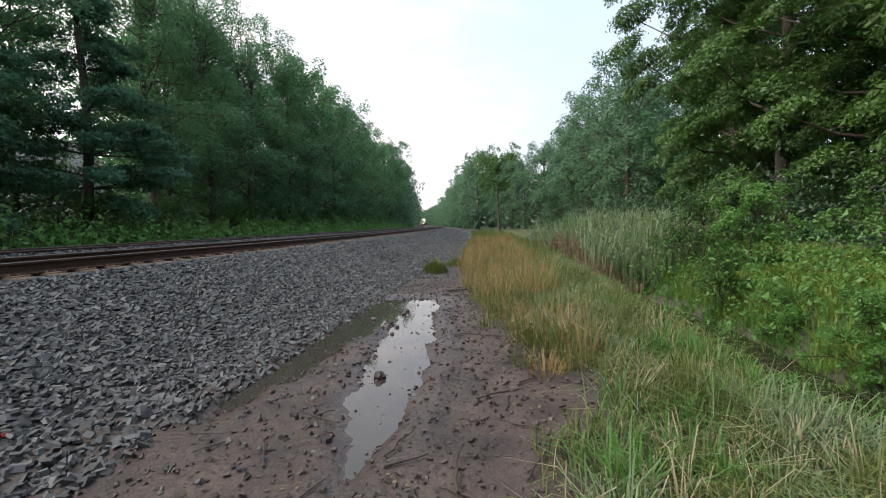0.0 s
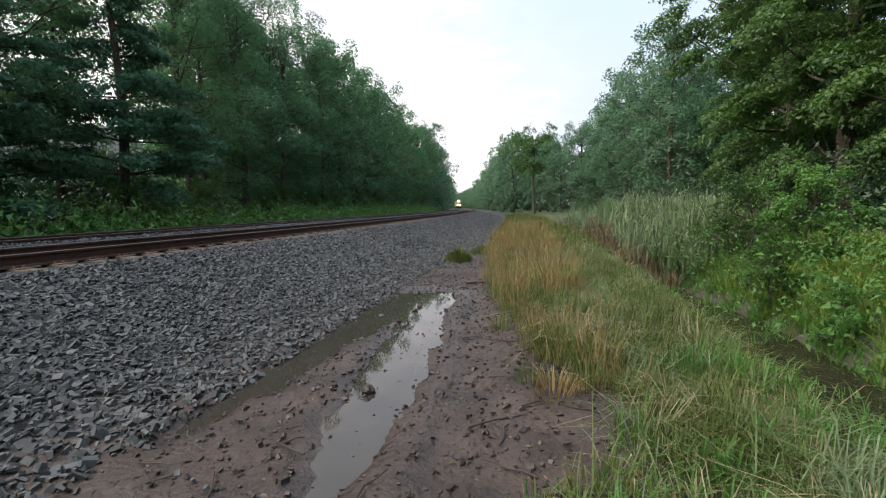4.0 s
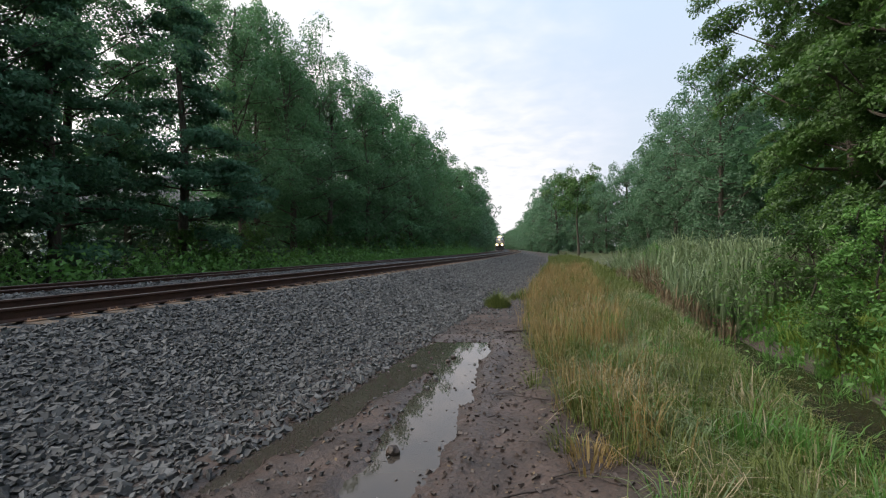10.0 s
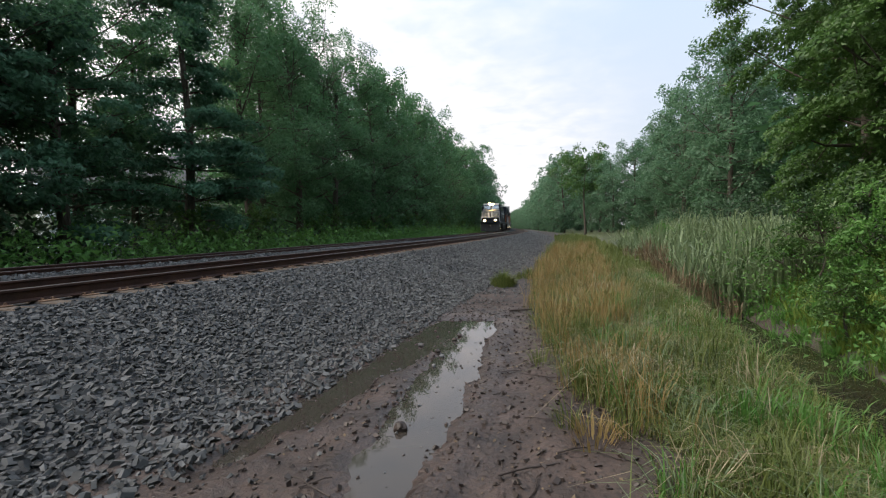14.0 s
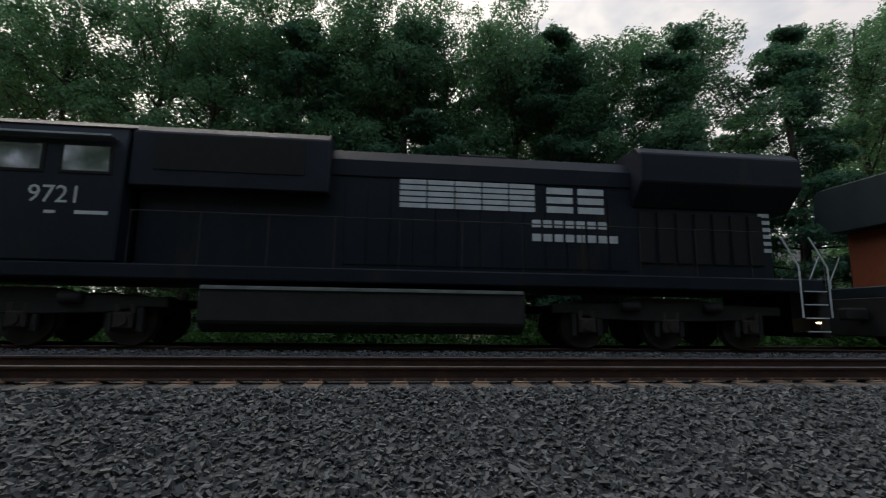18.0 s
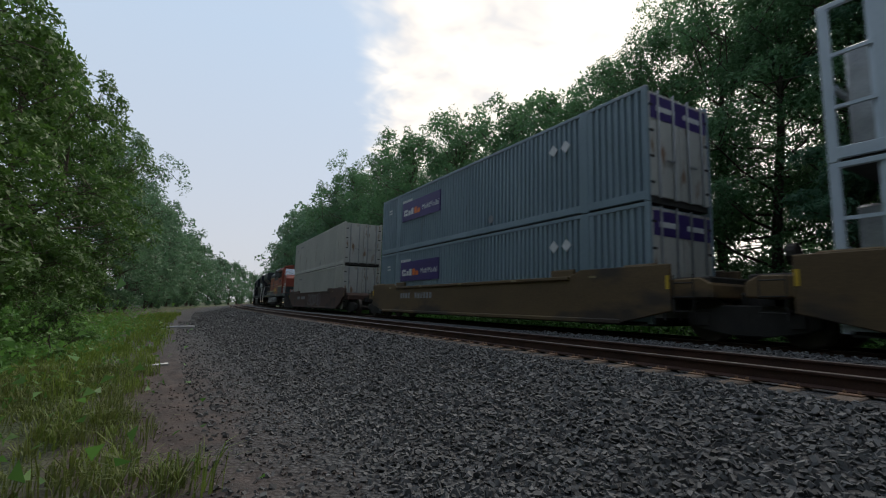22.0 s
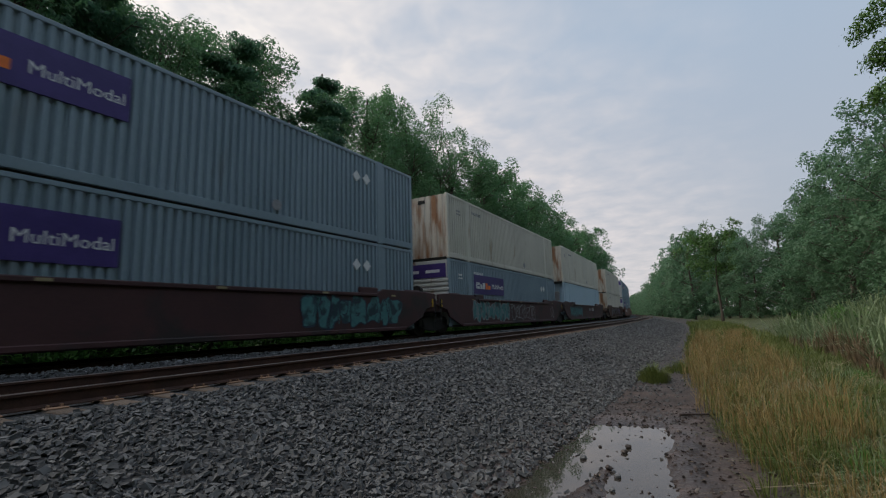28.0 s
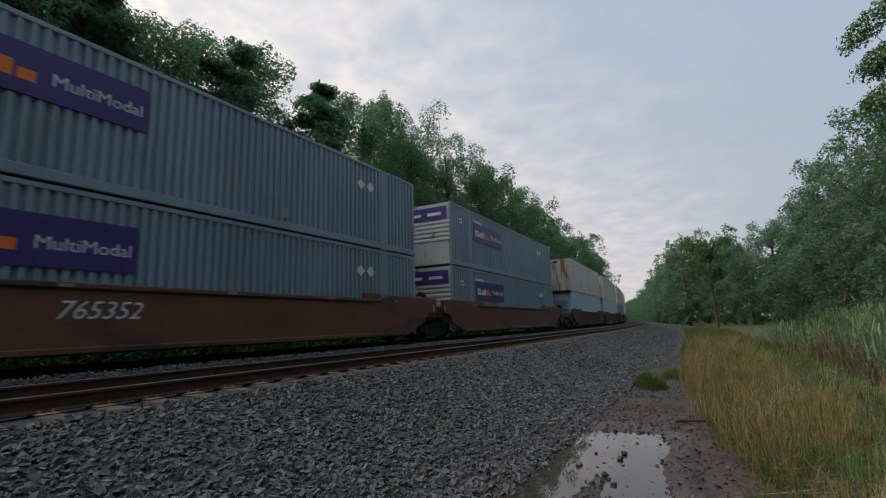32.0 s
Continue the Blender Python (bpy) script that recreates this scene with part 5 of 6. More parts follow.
    part("number_board", box(0.45, 1.25, -8.06, -7.9, 4.36, 4.58, bevel=0.02), WHITE_PAINT if striped else cab, t)
    lamps = part("headlight_housing", box(-0.36, 0.36, -8.12, -7.9, 4.34, 4.6, bevel=0.03), top, t)
    for x in (-0.17, 0.17):
        part("headlight", rod((x, -8.17, 4.47), (x, -8.1, 4.47), 0.165, 14), HEADLIGHT if striped else STEEL, lamps, "burning headlight" if striped else "unlit headlight")
    for x in (-0.82, 0.82):
        box_l = part("ditch_light", box(x - 0.16, x + 0.16, -10.45, -10.15, 1.66, 1.98, bevel=0.04), cab, t)
        part("lens", rod((x, -10.5, 1.82), (x, -10.43, 1.82), 0.13, 14), HEADLIGHT if striped else STEEL, box_l)
    part("horn", rod((-0.2, -6.4, 4.78), (0.25, -6.4, 4.78), 0.07, 8), GRIME, t)
    part("bell_box", box(-0.2, 0.2, -5.6, -5.2, 4.62, 4.8, bevel=0.03), GRIME, t)
    return t


def freight_locomotives():
    a = locomotive("locomotive", "black six-axle freight locomotive with white nose stripes and burning headlights", BLACK, BLACK, BLACK, BLACK, STEEL, True)
    for k in range(6):
        z = 2.28 + k * 0.17
        part("nose_stripe", box(-1.36, 1.36, -9.875, -9.845, z, z + 0.07), WHITE_PAINT, a)
        for sx in (-1, 1):
            part("nose_stripe", box(sx * 1.362 - 0.006, sx * 1.362 + 0.006, -9.8, -8.4 + k * 0.06, z, z + 0.09), WHITE_PAINT, a)
            part("tail_stripe", box(sx * 1.03 - 0.006, sx * 1.03 + 0.006, 9.2, 9.48, z, z + 0.09), WHITE_PAINT, a)
    part("nose_emblem", box(-0.36, 0.36, -9.885, -9.86, 2.3, 3.2, bevel=0.004), WHITE_PAINT, a)
    part("emblem_figure", prism([(-9.9, 2.4), (-9.89, 3.1)] + [(-9.885, 3.1), (-9.885, 2.4)], -0.12, 0.1), BLACK, a)
    bars(a, "hood_stripes", 1.045, 0.6, 3.05, [(c * 0.62 + (0 if c else 0), r * 0.135, 0.59, 0.1) for c in range(5) for r in range(5)], WHITE_PAINT)
    bars(a, "road_mark", 1.045, 3.95, 3.05, [(a, b, 0.62, 0.15) for a in (0, 0.74) for b in (0, 0.22, 0.44)], WHITE_PAINT)
    for z, n in ((2.7, 7), (2.38, 8)):
        for k in range(n):
            bars(a, "name_block", 1.045, 3.6 + k * 0.26, z, [(0, 0, 0.2, 0.17)], WHITE_PAINT)
    lettering("9721", 0.5, -6.1, 2.92, 1.505, WHITE_PAINT, a, "cab_number")
    bars(a, "cab_bar", 1.502, -5.7, 2.55, [(0, 0, 0.6, 0.07), (-0.55, 0, 0.2, 0.06)], WHITE_PAINT)
    MOVING.append((a, -41.5, TRACK_2, RAIL_Z, 0))
    b = locomotive("locomotive", "faded orange and dark green freight locomotive running cab last", ORANGE, GREEN_BLACK, GREEN_BLACK, RED_CAB, CREAM, False)
    for sx in (-1, 1):
        part("lower_band", box(sx * 1.05 - 0.012, sx * 1.05 + 0.012, -4.8, 9.5, 1.63, 2.02), GREEN_BLACK, b)
        part("cab_band", box(sx * 1.505 - 0.006, sx * 1.505 + 0.006, -7.9, -4.9, 1.63, 2.35), GREEN_BLACK, b)
        part("nose_band", box(sx * 1.36 - 0.006, sx * 1.36 + 0.006, -9.75, -7.95, 1.66, 2.3), GREEN_BLACK, b)
        part("cream_stripe", box(sx * 1.055 - 0.012, sx * 1.055 + 0.012, -4.8, 9.5, 2.02, 2.12), CREAM, b)
        part("cream_stripe", box(sx * 1.51 - 0.006, sx * 1.51 + 0.006, -7.9, -4.9, 2.35, 2.47), CREAM, b)
        part("cream_stripe", box(sx * 1.055 - 0.012, sx * 1.055 + 0.012, -0.9, 6.0, 3.64, 3.72), CREAM, b)
        part("filter_box", box(sx * 1.2, sx * 1.42, -4.8, -0.9, 1.65, 3.2, bevel=0.02), ORANGE, b)
        part("yellow_placard", box(sx * 1.425 - 0.006, sx * 1.425 + 0.006, -3.2, -1.0, 1.9, 2.25), YELLOW, b)
    for sx in (-1, 1):
        part("side_placard", box(sx * 1.372 - 0.006, sx * 1.372 + 0.006, -8.75, -8.35, 1.82, 2.12), WHITE_PAINT, b)
        part("nose_trim", prism([(-9.42, 3.44), (-7.97, 3.68), (-7.97, 3.72), (-9.42, 3.48)], sx * 1.3 - 0.05, sx * 1.3 + 0.05), STEEL, b)
        part("nose_stripe", box(sx * 1.372 - 0.006, sx * 1.372 + 0.006, -9.75, -7.95, 2.3, 2.38), CREAM, b)
        bars(b, "cab_number", sx * 1.5 + (0.004 if sx > 0 else -0.01), -6.8, 2.8, letter_blocks(4, 0.16, 0.3, 0.07), GREEN_BLACK)
    part("pilot_placard", box(0.5, 1.0, -10.78, -10.72, 0.75, 1.05), YELLOW, b)
    part("nose_band", box(-1.34, 1.34, -9.875, -9.845, 1.66, 2.3), GREEN_BLACK, b)
    # the side that faces the verge carries the road's block mark, as plain shapes
    for k in range(4):
        y = -0.48 + k * 0.92
        bars(b, "mark_block", -1.075, y, 2.5, [(0, r * 0.27, 0.76, 0.2) for r in range(3)], GREEN_BLACK)
    MOVING.append((b, -18.0, TRACK_2, RAIL_Z, 180))


LONG, WIDE, TALL = 16.15, 2.59, 2.896


def corrugated(y0, y1, pitch, depth, x):
    """Plan points along a side from y0 to y1, in and out."""
    n = max(1, round((y1 - y0) / pitch))
    p = (y1 - y0) / n
    out = []
    for k in range(n):
        a = y0 + k * p
        out += [(x, a), (x, a + p * 0.44), (x - depth, a + p * 0.54), (x - depth, a + p * 0.9)]
    return out + [(x, y1)]


def upright(plan, z0, z1):
    """A plan of (x, y) points drawn up from z0 to z1."""
    bm = bmesh.new()
    low, high = [bm.verts.new((x, y, z0)) for x, y in plan], [bm.verts.new((x, y, z1)) for x, y in plan]
    fs = [bm.faces.new(low), bm.faces.new(high[::-1])]
    fs += [bm.faces.new((low[i], high[i], high[(i + 1) % len(plan)], low[(i + 1) % len(plan)])) for i in range(len(plan))]
    bmesh.ops.recalc_face_normals(bm, faces=fs)
    return bm


def container(label, paint, end_paint, ribbed=True, purple=False, doors_plain=False, bay=0.0):
    """A 16 m domestic box: ribbed or smooth sides, rails, posts, a front wall and a pair of doors. Front towards -y."""
    t = thing("container", label, "container")
    h = LONG / 2
    side = []
    if ribbed:
        for a, b in ((-h + 0.12, -6.3), (-5.9, 5.9), (6.3, h - 0.12)):
            side += corrugated(a, b, 0.205, 0.065, WIDE / 2 - 0.012)
    else:
        side = [(WIDE / 2 - 0.012, -h + 0.1 + bay), (WIDE / 2 - 0.012, h - 0.1)]
    plan = side + [(-x, y) for x, y in side[::-1]]
    bm = bmesh.new()
    lo = [bm.verts.new((x, y, 0.2)) for x, y in plan]
    hi = [bm.verts.new((x, y, TALL - 0.06)) for x, y in plan]
    n = len(plan)
    for i in range(n):
        j = (i + 1) % n
        bm.faces.new((lo[i], lo[j], hi[j], hi[i]))
    bm.faces.new(hi)
    bm.faces.new(lo[::-1])
    part("shell", bm, paint, t)
    for sx in (-1, 1):
        x0, x1 = sorted((sx * (WIDE / 2 - 0.08), sx * WIDE / 2))
        part("top_rail", box(x0, x1, -h, h, TALL - 0.1, TALL, bevel=0.012), paint, t)
        part("bottom_rail", box(x0, x1, -h + 0.1, h - 0.1, 0.05, 0.26, bevel=0.012), paint, t)
        for y in (-6.1, 6.1):
            post = part("lifting_post", box(x0, x1 + (0.008 if sx > 0 else 0), y - 0.13, y + 0.13, 0.0, TALL, bevel=0.012), paint, t)
            part("casting", box(min(x0, x1 + sx * 0.01), max(x1, x0 + sx * 0.01), y - 0.09, y + 0.09, 0.0, 0.12), SEAL, post)
            part("casting", box(min(x0, x1 + sx * 0.01), max(x1, x0 + sx * 0.01), y - 0.09, y + 0.09, TALL - 0.12, TALL + 0.004), SEAL, post)
        for y in (-h + 0.07, h - 0.07):
            part("corner_post", box(x0 - 0.02, x1 + 0.001, y - 0.075, y + 0.075, 0.0, TALL + 0.001, bevel=0.012), paint, t)
    part("underframe", box(-1.2, 1.2, -h + 0.05, h - 0.05, 0.0, 0.2), SEAL, t)
    # front wall with its vent
    if purple:
        out = [(-h + 0.06, 0.08), (-h + 0.06, TALL - 0.04), (-h, TALL - 0.04), (-h, 2.06)]
        for k in range(4, -1, -1):
            out += [(-h - 0.035, 1.24 + k * 0.2 - 0.02), (-h - 0.035, 1.12 + k * 0.2 + 0.02), (-h, 1.1 + k * 0.2), (-h, 1.05 + k * 0.2)]
        wall = prism(out + [(-h, 0.08)], -1.25, 1.25)
    else:
        front = corrugated(-1.22, 1.22, 0.29, 0.035, h + 0.016)
        wall = upright([(x, -y) for y, x in front] + [(1.25, -h + 0.06), (-1.25, -h + 0.06)], 0.08, TALL - 0.04)
    if bay:
        bmesh.ops.translate(wall, verts=wall.verts, vec=(0, bay + 0.03, 0))
    part("front_wall", wall, end_paint, t)
    if bay:
        part("cooling_unit", box(-0.85, 0.85, -h + 0.2, -h + bay + 0.02, 0.35, 2.2, bevel=0.05), STEEL, t, "dull metal cooling unit in the open front bay")
        for sx in (-1, 1):
            for z in (0.95, 1.9):
                part("bay_rail", box(min(sx * 1.22, sx * 1.28), max(sx * 1.22, sx * 1.28), -h + 0.1, -h + bay + 0.1, z, z + 0.06), paint, t)
        part("front_bar", box(-1.25, 1.25, -h + 0.01, -h + 0.09, 1.4, 1.48), paint, t)
    else:
        part("front_vent", box(-0.18, 0.18, -h - 0.03, -h, TALL - 0.36, TALL - 0.2, bevel=0.02), DARK, t)
    if purple:
        part("data_plate", box(-1.02, -0.86, -h - 0.01, -h + 0.002, 0.5, 0.78), SEAL, t)
    # doors
    for sx in (-1, 1):
        d = part("door", box(min(0.015 * sx, 1.2 * sx), max(0.015 * sx, 1.2 * sx), h - 0.04, h + 0.005, 0.15, TALL - 0.12, bevel=0.015), end_paint if not doors_plain else paint, t)
        for x in (0.3, 0.9):
            part("lock_rod", rod((sx * x, h + 0.045, 0.1), (sx * x, h + 0.045, TALL - 0.08), 0.032, 6), STEEL, d)
        for z in (0.45, 1.1, 1.75, 2.4):
            part("hinge", box(min(sx * 1.05, sx * 1.2), max(sx * 1.05, sx * 1.2), h, h + 0.02, z, z + 0.06), SEAL, d)
        part("handle", box(min(sx * 0.3, sx * 0.62), max(sx * 0.3, sx * 0.62), h + 0.05, h + 0.075, 1.05, 1.1), STEEL, d)
    x = WIDE / 2 + 0.002
    if ribbed:
        bars(t, "id_mark", x, -5.6, 2.35, letter_blocks(6, 0.13, 0.13, 0.05), GREY_SPRAY if not purple else WHITE_PAINT)
        bars(t, "data_mark", x, -7.2, 2.2, [(0, 0, 0.35, 0.08), (0, -0.14, 0.4, 0.06)], GREY_SPRAY if not purple else WHITE_PAINT)
        part("dent_patch", rod((x - 0.02, 1.75, 0.5), (x + 0.006, 1.75, 0.5), 0.15, 9), GREY_SPRAY, t)
    return t


def purple_panel(t):
    """The purple sign on each side and the front: plain blocks for the company mark, and its one plain word."""
    x = WIDE / 2 + 0.012
    sign = part("side_sign", box(WIDE / 2 - 0.03, x, -5.6, -1.9, 1.45, 2.36), PURPLE, t, "purple sign with white and orange blocks")
    bars(sign, "company_mark", x, -5.4, 1.7, [(0, 0, 0.1, 0.3), (0.13, 0, 0.26, 0.12), (0.13, 0.18, 0.26, 0.12), (0.46, 0, 0.24, 0.22), (0.76, 0, 0.24, 0.3)], WHITE_PAINT)
    bars(sign, "company_mark", x, -4.32, 1.7, [(0, 0, 0.26, 0.3), (0.32, 0, 0.26, 0.2)], LOGO_ORANGE)
    lettering("MultiModal", 0.34, -2.75, 1.86, x + 0.004, WHITE_PAINT, sign)
    for k in (4.9, 5.4):
        part("placard", box(x - 0.03, x, k - 0.13, k + 0.13, 1.97, 2.23), WHITE_PAINT, t).matrix_basis = Matrix.Translation((0, k, 2.1)) @ Matrix.Rotation(radians(45), 4, "X") @ Matrix.Translation((0, -k, -2.1))
    for y, d in ((-LONG / 2 - 0.024, -1), (LONG / 2 + 0.008, 1)):
        e = part("end_sign", box(-1.15, 1.15, min(y, y + d * 0.012), max(y, y + d * 0.012), 2.1, 2.7), PURPLE, t)
        bm = bmesh.new()
        yy = y + d * 0.012
        for a, w in ((0.15, 0.7), (-0.95, 0.75)):
            box(a if d < 0 else -a - w, a + w if d < 0 else -a, min(yy, yy + d * 0.006), max(yy, yy + d * 0.006), 2.31, 2.44, bm=bm)
        part("end_mark", bm, WHITE_PAINT, e)


def smooth_marks(t):
    """A shaded company mark as plain blocks, the plain word under it, and the box's size."""
    x = WIDE / 2 + 0.002
    shapes = [(k * 0.62, 0, 0.5, 0.62) for k in range(5)] + [(3.25, 0, 0.16, 0.8), (3.5, 0, 0.42, 0.5), (4.0, 0, 0.42, 0.5)]
    bars(t, "company_mark", x, -2.9, 1.55, [(a + 0.08, b + 0.06, w, h) for a, b, w, h in shapes], LOGO_DARK)
    bars(t, "company_mark", x + 0.004, -2.9, 1.55, [(a + 0.02, b + 0.02, w * 0.55, h * 0.55) for a, b, w, h in shapes], GREY_SPRAY)
    lettering("INTERMODAL", 0.78, -0.9, 1.05, x + 0.004, LOGO_DARK, t)
    lettering("53FT", 0.42, 7.1, 2.1, x + 0.004, LOGO_DARK, t, "size_mark")
    lettering("XHC", 0.42, 7.1, 1.62, x + 0.004, LOGO_DARK, t, "size_mark")
    bars(t, "leaf_badge", x, -6.7, 0.75, [(0, 0, 0.7, 0.1), (0.12, 0.1, 0.46, 0.07)], LIME)
    for y in (-6.4, 6.35):
        part("wear_strip", box(WIDE / 2 - 0.01, x + 0.006, y - 0.22, y + 0.22, 0.1, TALL - 0.1), BOX_GREY, t)


def well_car(label, paint, ribs, trucks, slab=1.5, marks="", over=True):
    """One unit of a well car: deep side girders, sloped ends over the bogies, guides and hand holds."""
    t = thing("well_car", label, "rail car")
    h = 8.35
    e, lift = h + 0.3, slab + 0.16
    out = [(-e, 0.62), (-e, lift), (-h + 2.3, lift), (-h + 2.7, slab), (h - 2.7, slab), (h - 2.3, lift), (e, lift), (e, 0.62), (h - 1.0, 0.32), (-h + 1.0, 0.32)]
    if over:
        out[0:2] = [(-e + 0.25, 0.7), (-e, 1.0), (-e - 0.7, 1.12), (-e - 0.7, lift - 0.06), (-e, lift)]
        i = out.index((e, 0.62))
        out[i - 1:i + 1] = [(e, lift), (e + 0.7, lift - 0.06), (e + 0.7, 1.12), (e, 1.0), (e - 0.25, 0.7)]
    for sx in (-1, 1):
        for k in range(5):
            y = -6.4 + k * 3.2
            part("reflector", box(min(sx * 1.515, sx * 1.525), max(sx * 1.515, sx * 1.525), y, y + 0.24, slab - 0.075, slab - 0.02), REFLECTOR, t)
        g = part("side_girder", prism(out, min(sx * 1.38, sx * 1.46), max(sx * 1.38, sx * 1.46), bevel=0.02), paint, t)
        part("top_chord", box(min(sx * 1.36, sx * 1.52), max(sx * 1.36, sx * 1.52), -h + 2.7, h - 2.7, slab - 0.1, slab + 0.005, bevel=0.02), paint, g)
        part("bottom_chord", box(min(sx * 1.36, sx * 1.50), max(sx * 1.36, sx * 1.50), -h + 1.05, h - 1.05, 0.28, 0.4, bevel=0.02), paint, g)
        for k in range(ribs):
            y = -h + 1.0 + (2 * h - 2.0) * k / max(1, ribs - 1)
            part("rib", box(min(sx * 1.45, sx * 1.51), max(sx * 1.45, sx * 1.51), y - 0.06, y + 0.06, 0.4, slab - 0.1, bevel=0.012), paint, g)
        for y in (-h + 0.5, -h + 3.0, h - 3.0, h - 0.5):
            part("box_guide", box(min(sx * 1.32, sx * 1.44), max(sx * 1.32, sx * 1.44), y - 0.45, y + 0.45, slab - 0.05, slab + 0.2, bevel=0.03), paint, t)
        for y in ((-h - 1.15, h + 1.15) if over else (-h - 0.62, h + 0.62)):
            bm = bmesh.new()
            for k in range(3):
                rod((sx * 1.52, y - 0.22, 0.62 + k * 0.3), (sx * 1.52, y + 0.22, 0.62 + k * 0.3), 0.014, 6, bm)
            for d in (-0.22, 0.22):
                rod((sx * 1.5, y + d, 0.5), (sx * 1.5, y + d, 1.4), 0.014, 6, bm)
            part("ladder", bm, GRIME, t)
            part("end_marker", box(min(sx * 1.465, sx * 1.475), max(sx * 1.465, sx * 1.475), (y - 0.42 if y > 0 else y + 0.34), (y - 0.34 if y > 0 else y + 0.42), 1.1, 1.4), YELLOW, t)
    if not over:
        for d in (-1, 1):
            part("end_sill", box(-1.3, 1.3, min(d * (h + 0.3), d * (h + 1.1)), max(d * (h + 0.3), d * (h + 1.1)), 0.95, 1.36, bevel=0.03), GRIME, t)
    part("floor", box(-1.3, 1.3, -h + 0.4, h - 0.4, 0.26, 0.3), GRIME, t)
    for d in (-1, 1):
        part("end_platform", prism([(d * (h - 0.2), 0.9), (d * (h - 0.2), 1.3), (d * (h + 0.9), 1.34), (d * (h + 1.15), 1.2), (d * (h + 1.15), 0.9)], -1.36, 1.36, bevel=0.03), paint, t)
        part("draft_gear", box(-0.25, 0.25, min(d * (h + 1.1), d * (h + 1.75)), max(d * (h + 1.1), d * (h + 1.75)), 0.72, 1.05, bevel=0.04), GRIME, t)
    bw = bmesh.new()
    rod((0.3, -h - 0.7, 1.3), (0.3, -h - 0.7, 1.85), 0.025, 6, bw)
    rod((0.3, -h - 0.78, 1.8), (0.3, -h - 0.62, 1.8), 0.22, 14, bw)
    part("brake_wheel", bw, GRIME, t)
    for y in trucks:
        add_truck(t, y, (-0.88, 0.88), 0.46, WHEEL_SMALL, GRIME)
    x = 1.462
    if marks == "grey":
        bars(t, "number_mark", x, -5.2, 0.95, letter_blocks(4, 0.19, 0.24, 0.08) + [(1.5 + i * 0.27, 0, 0.19, 0.24) for i in range(6)], GREY_SPRAY)
    elif marks:
        if marks == "765352":
            bars(t, "road_mark", x, -5.4, 0.94, letter_blocks(4, 0.24, 0.34, 0.1), WHITE_PAINT)
            lettering(marks, 0.46, -2.5, 1.02, x + 0.004, WHITE_PAINT, t, "car_number", 0.3)
        elif marks == "253054":
            bars(t, "road_mark", x, 0.9, 1.0, letter_blocks(4, 0.2, 0.22, 0.08), GREY_SPRAY)
            lettering(marks, 0.36, 2.9, 1.11, x + 0.004, WHITE_PAINT, t, "car_number")
        else:
            lettering(marks, 0.5, -6.4, 0.85, x + 0.004, WHITE_PAINT, t, "car_number")
    return t


def ribbon(verts, faces, x, pts, width, closed):
    """A flat painted stroke through points (y, z)."""
    n, b = len(pts), len(verts)
    for i in range(n):
        p, q = pts[(i - 1) % n if closed else max(i - 1, 0)], pts[(i + 1) % n if closed else min(i + 1, n - 1)]
        dy, dz = q[0] - p[0], q[1] - p[1]
        m = math.hypot(dy, dz) or 1.0
        for k in (-0.5, 0.5):
            verts.append((x, pts[i][0] - dz / m * width * k, pts[i][1] + dy / m * width * k))
    for i in range(n if closed else n - 1):
        j = (i + 1) % n
        faces.append((b + 2 * i, b + 2 * j, b + 2 * j + 1, b + 2 * i + 1))


def sprayed(t, seed, y0, y1, mats, top=1.42):
    """Sprayed bubble scrawl that nobody can read: swollen outlines round a fill, with bent inner strokes."""
    r = random.Random(seed)
    line, fill, extra = ([], []), ([], []), ([], [])
    y, mid = y0, (0.5 + top) / 2
    while y < y1:
        w, h = r.uniform(0.4, 0.75), (top - 0.5) * r.uniform(0.72, 1.05)
        cy, cz, ph, tilt = y + w / 2, mid + r.uniform(-0.06, 0.06), r.uniform(0, 6.28), r.uniform(-0.25, 0.25)
        pts = []
        for i in range(22):
            a = 2 * math.pi * i / 22
            f = 1 + 0.16 * math.sin(3 * a + ph) + 0.1 * math.sin(5 * a + 2 * ph)
            py, pz = math.copysign(abs(math.cos(a)) ** 0.6, math.cos(a)) * w * 0.5 * f, math.copysign(abs(math.sin(a)) ** 0.6, math.sin(a)) * h * 0.5 * f
            pts.append((cy + py + tilt * pz, min(max(cz + pz, 0.42), top)))
        ribbon(*line, 1.4675, pts, r.uniform(0.03, 0.055), True)
        b = len(fill[0])
        fill[0].extend([(1.4645, p[0], p[1]) for p in pts])
        fill[1].append(tuple(range(b, b + 22)))
        for q in range(r.randint(1, 3)):
            a0, span = r.uniform(0, 6.28), r.uniform(1.5, 4.2)
            ribbon(*line, 1.4685, [(cy + math.cos(a0 + span * i / 9) * w * 0.24 + tilt * 0.1, cz + math.sin(a0 + span * i / 9) * h * 0.27 + 0.02 * i) for i in range(10)], r.uniform(0.025, 0.045), False)
        if r.random() < 0.3:
            ribbon(*extra, 1.4695, [(cy + w * 0.5 + 0.03 * math.sin(i), cz - h * 0.4 + h * 0.1 * i) for i in range(8)], 0.04, False)
        y += w * r.uniform(0.85, 1.05)
    tagged(part("sprayed_outline", mesh("sprayed_outline", line[0], line[1], mats[1]), None, t), kind="stuff")
    tagged(part("sprayed_fill", mesh("sprayed_fill", fill[0], fill[1], mats[0]), None, t), kind="stuff")
    if extra[1]:
        tagged(part("sprayed_drip", mesh("sprayed_drip", extra[0], extra[1], mats[0]), None, t), kind="stuff")


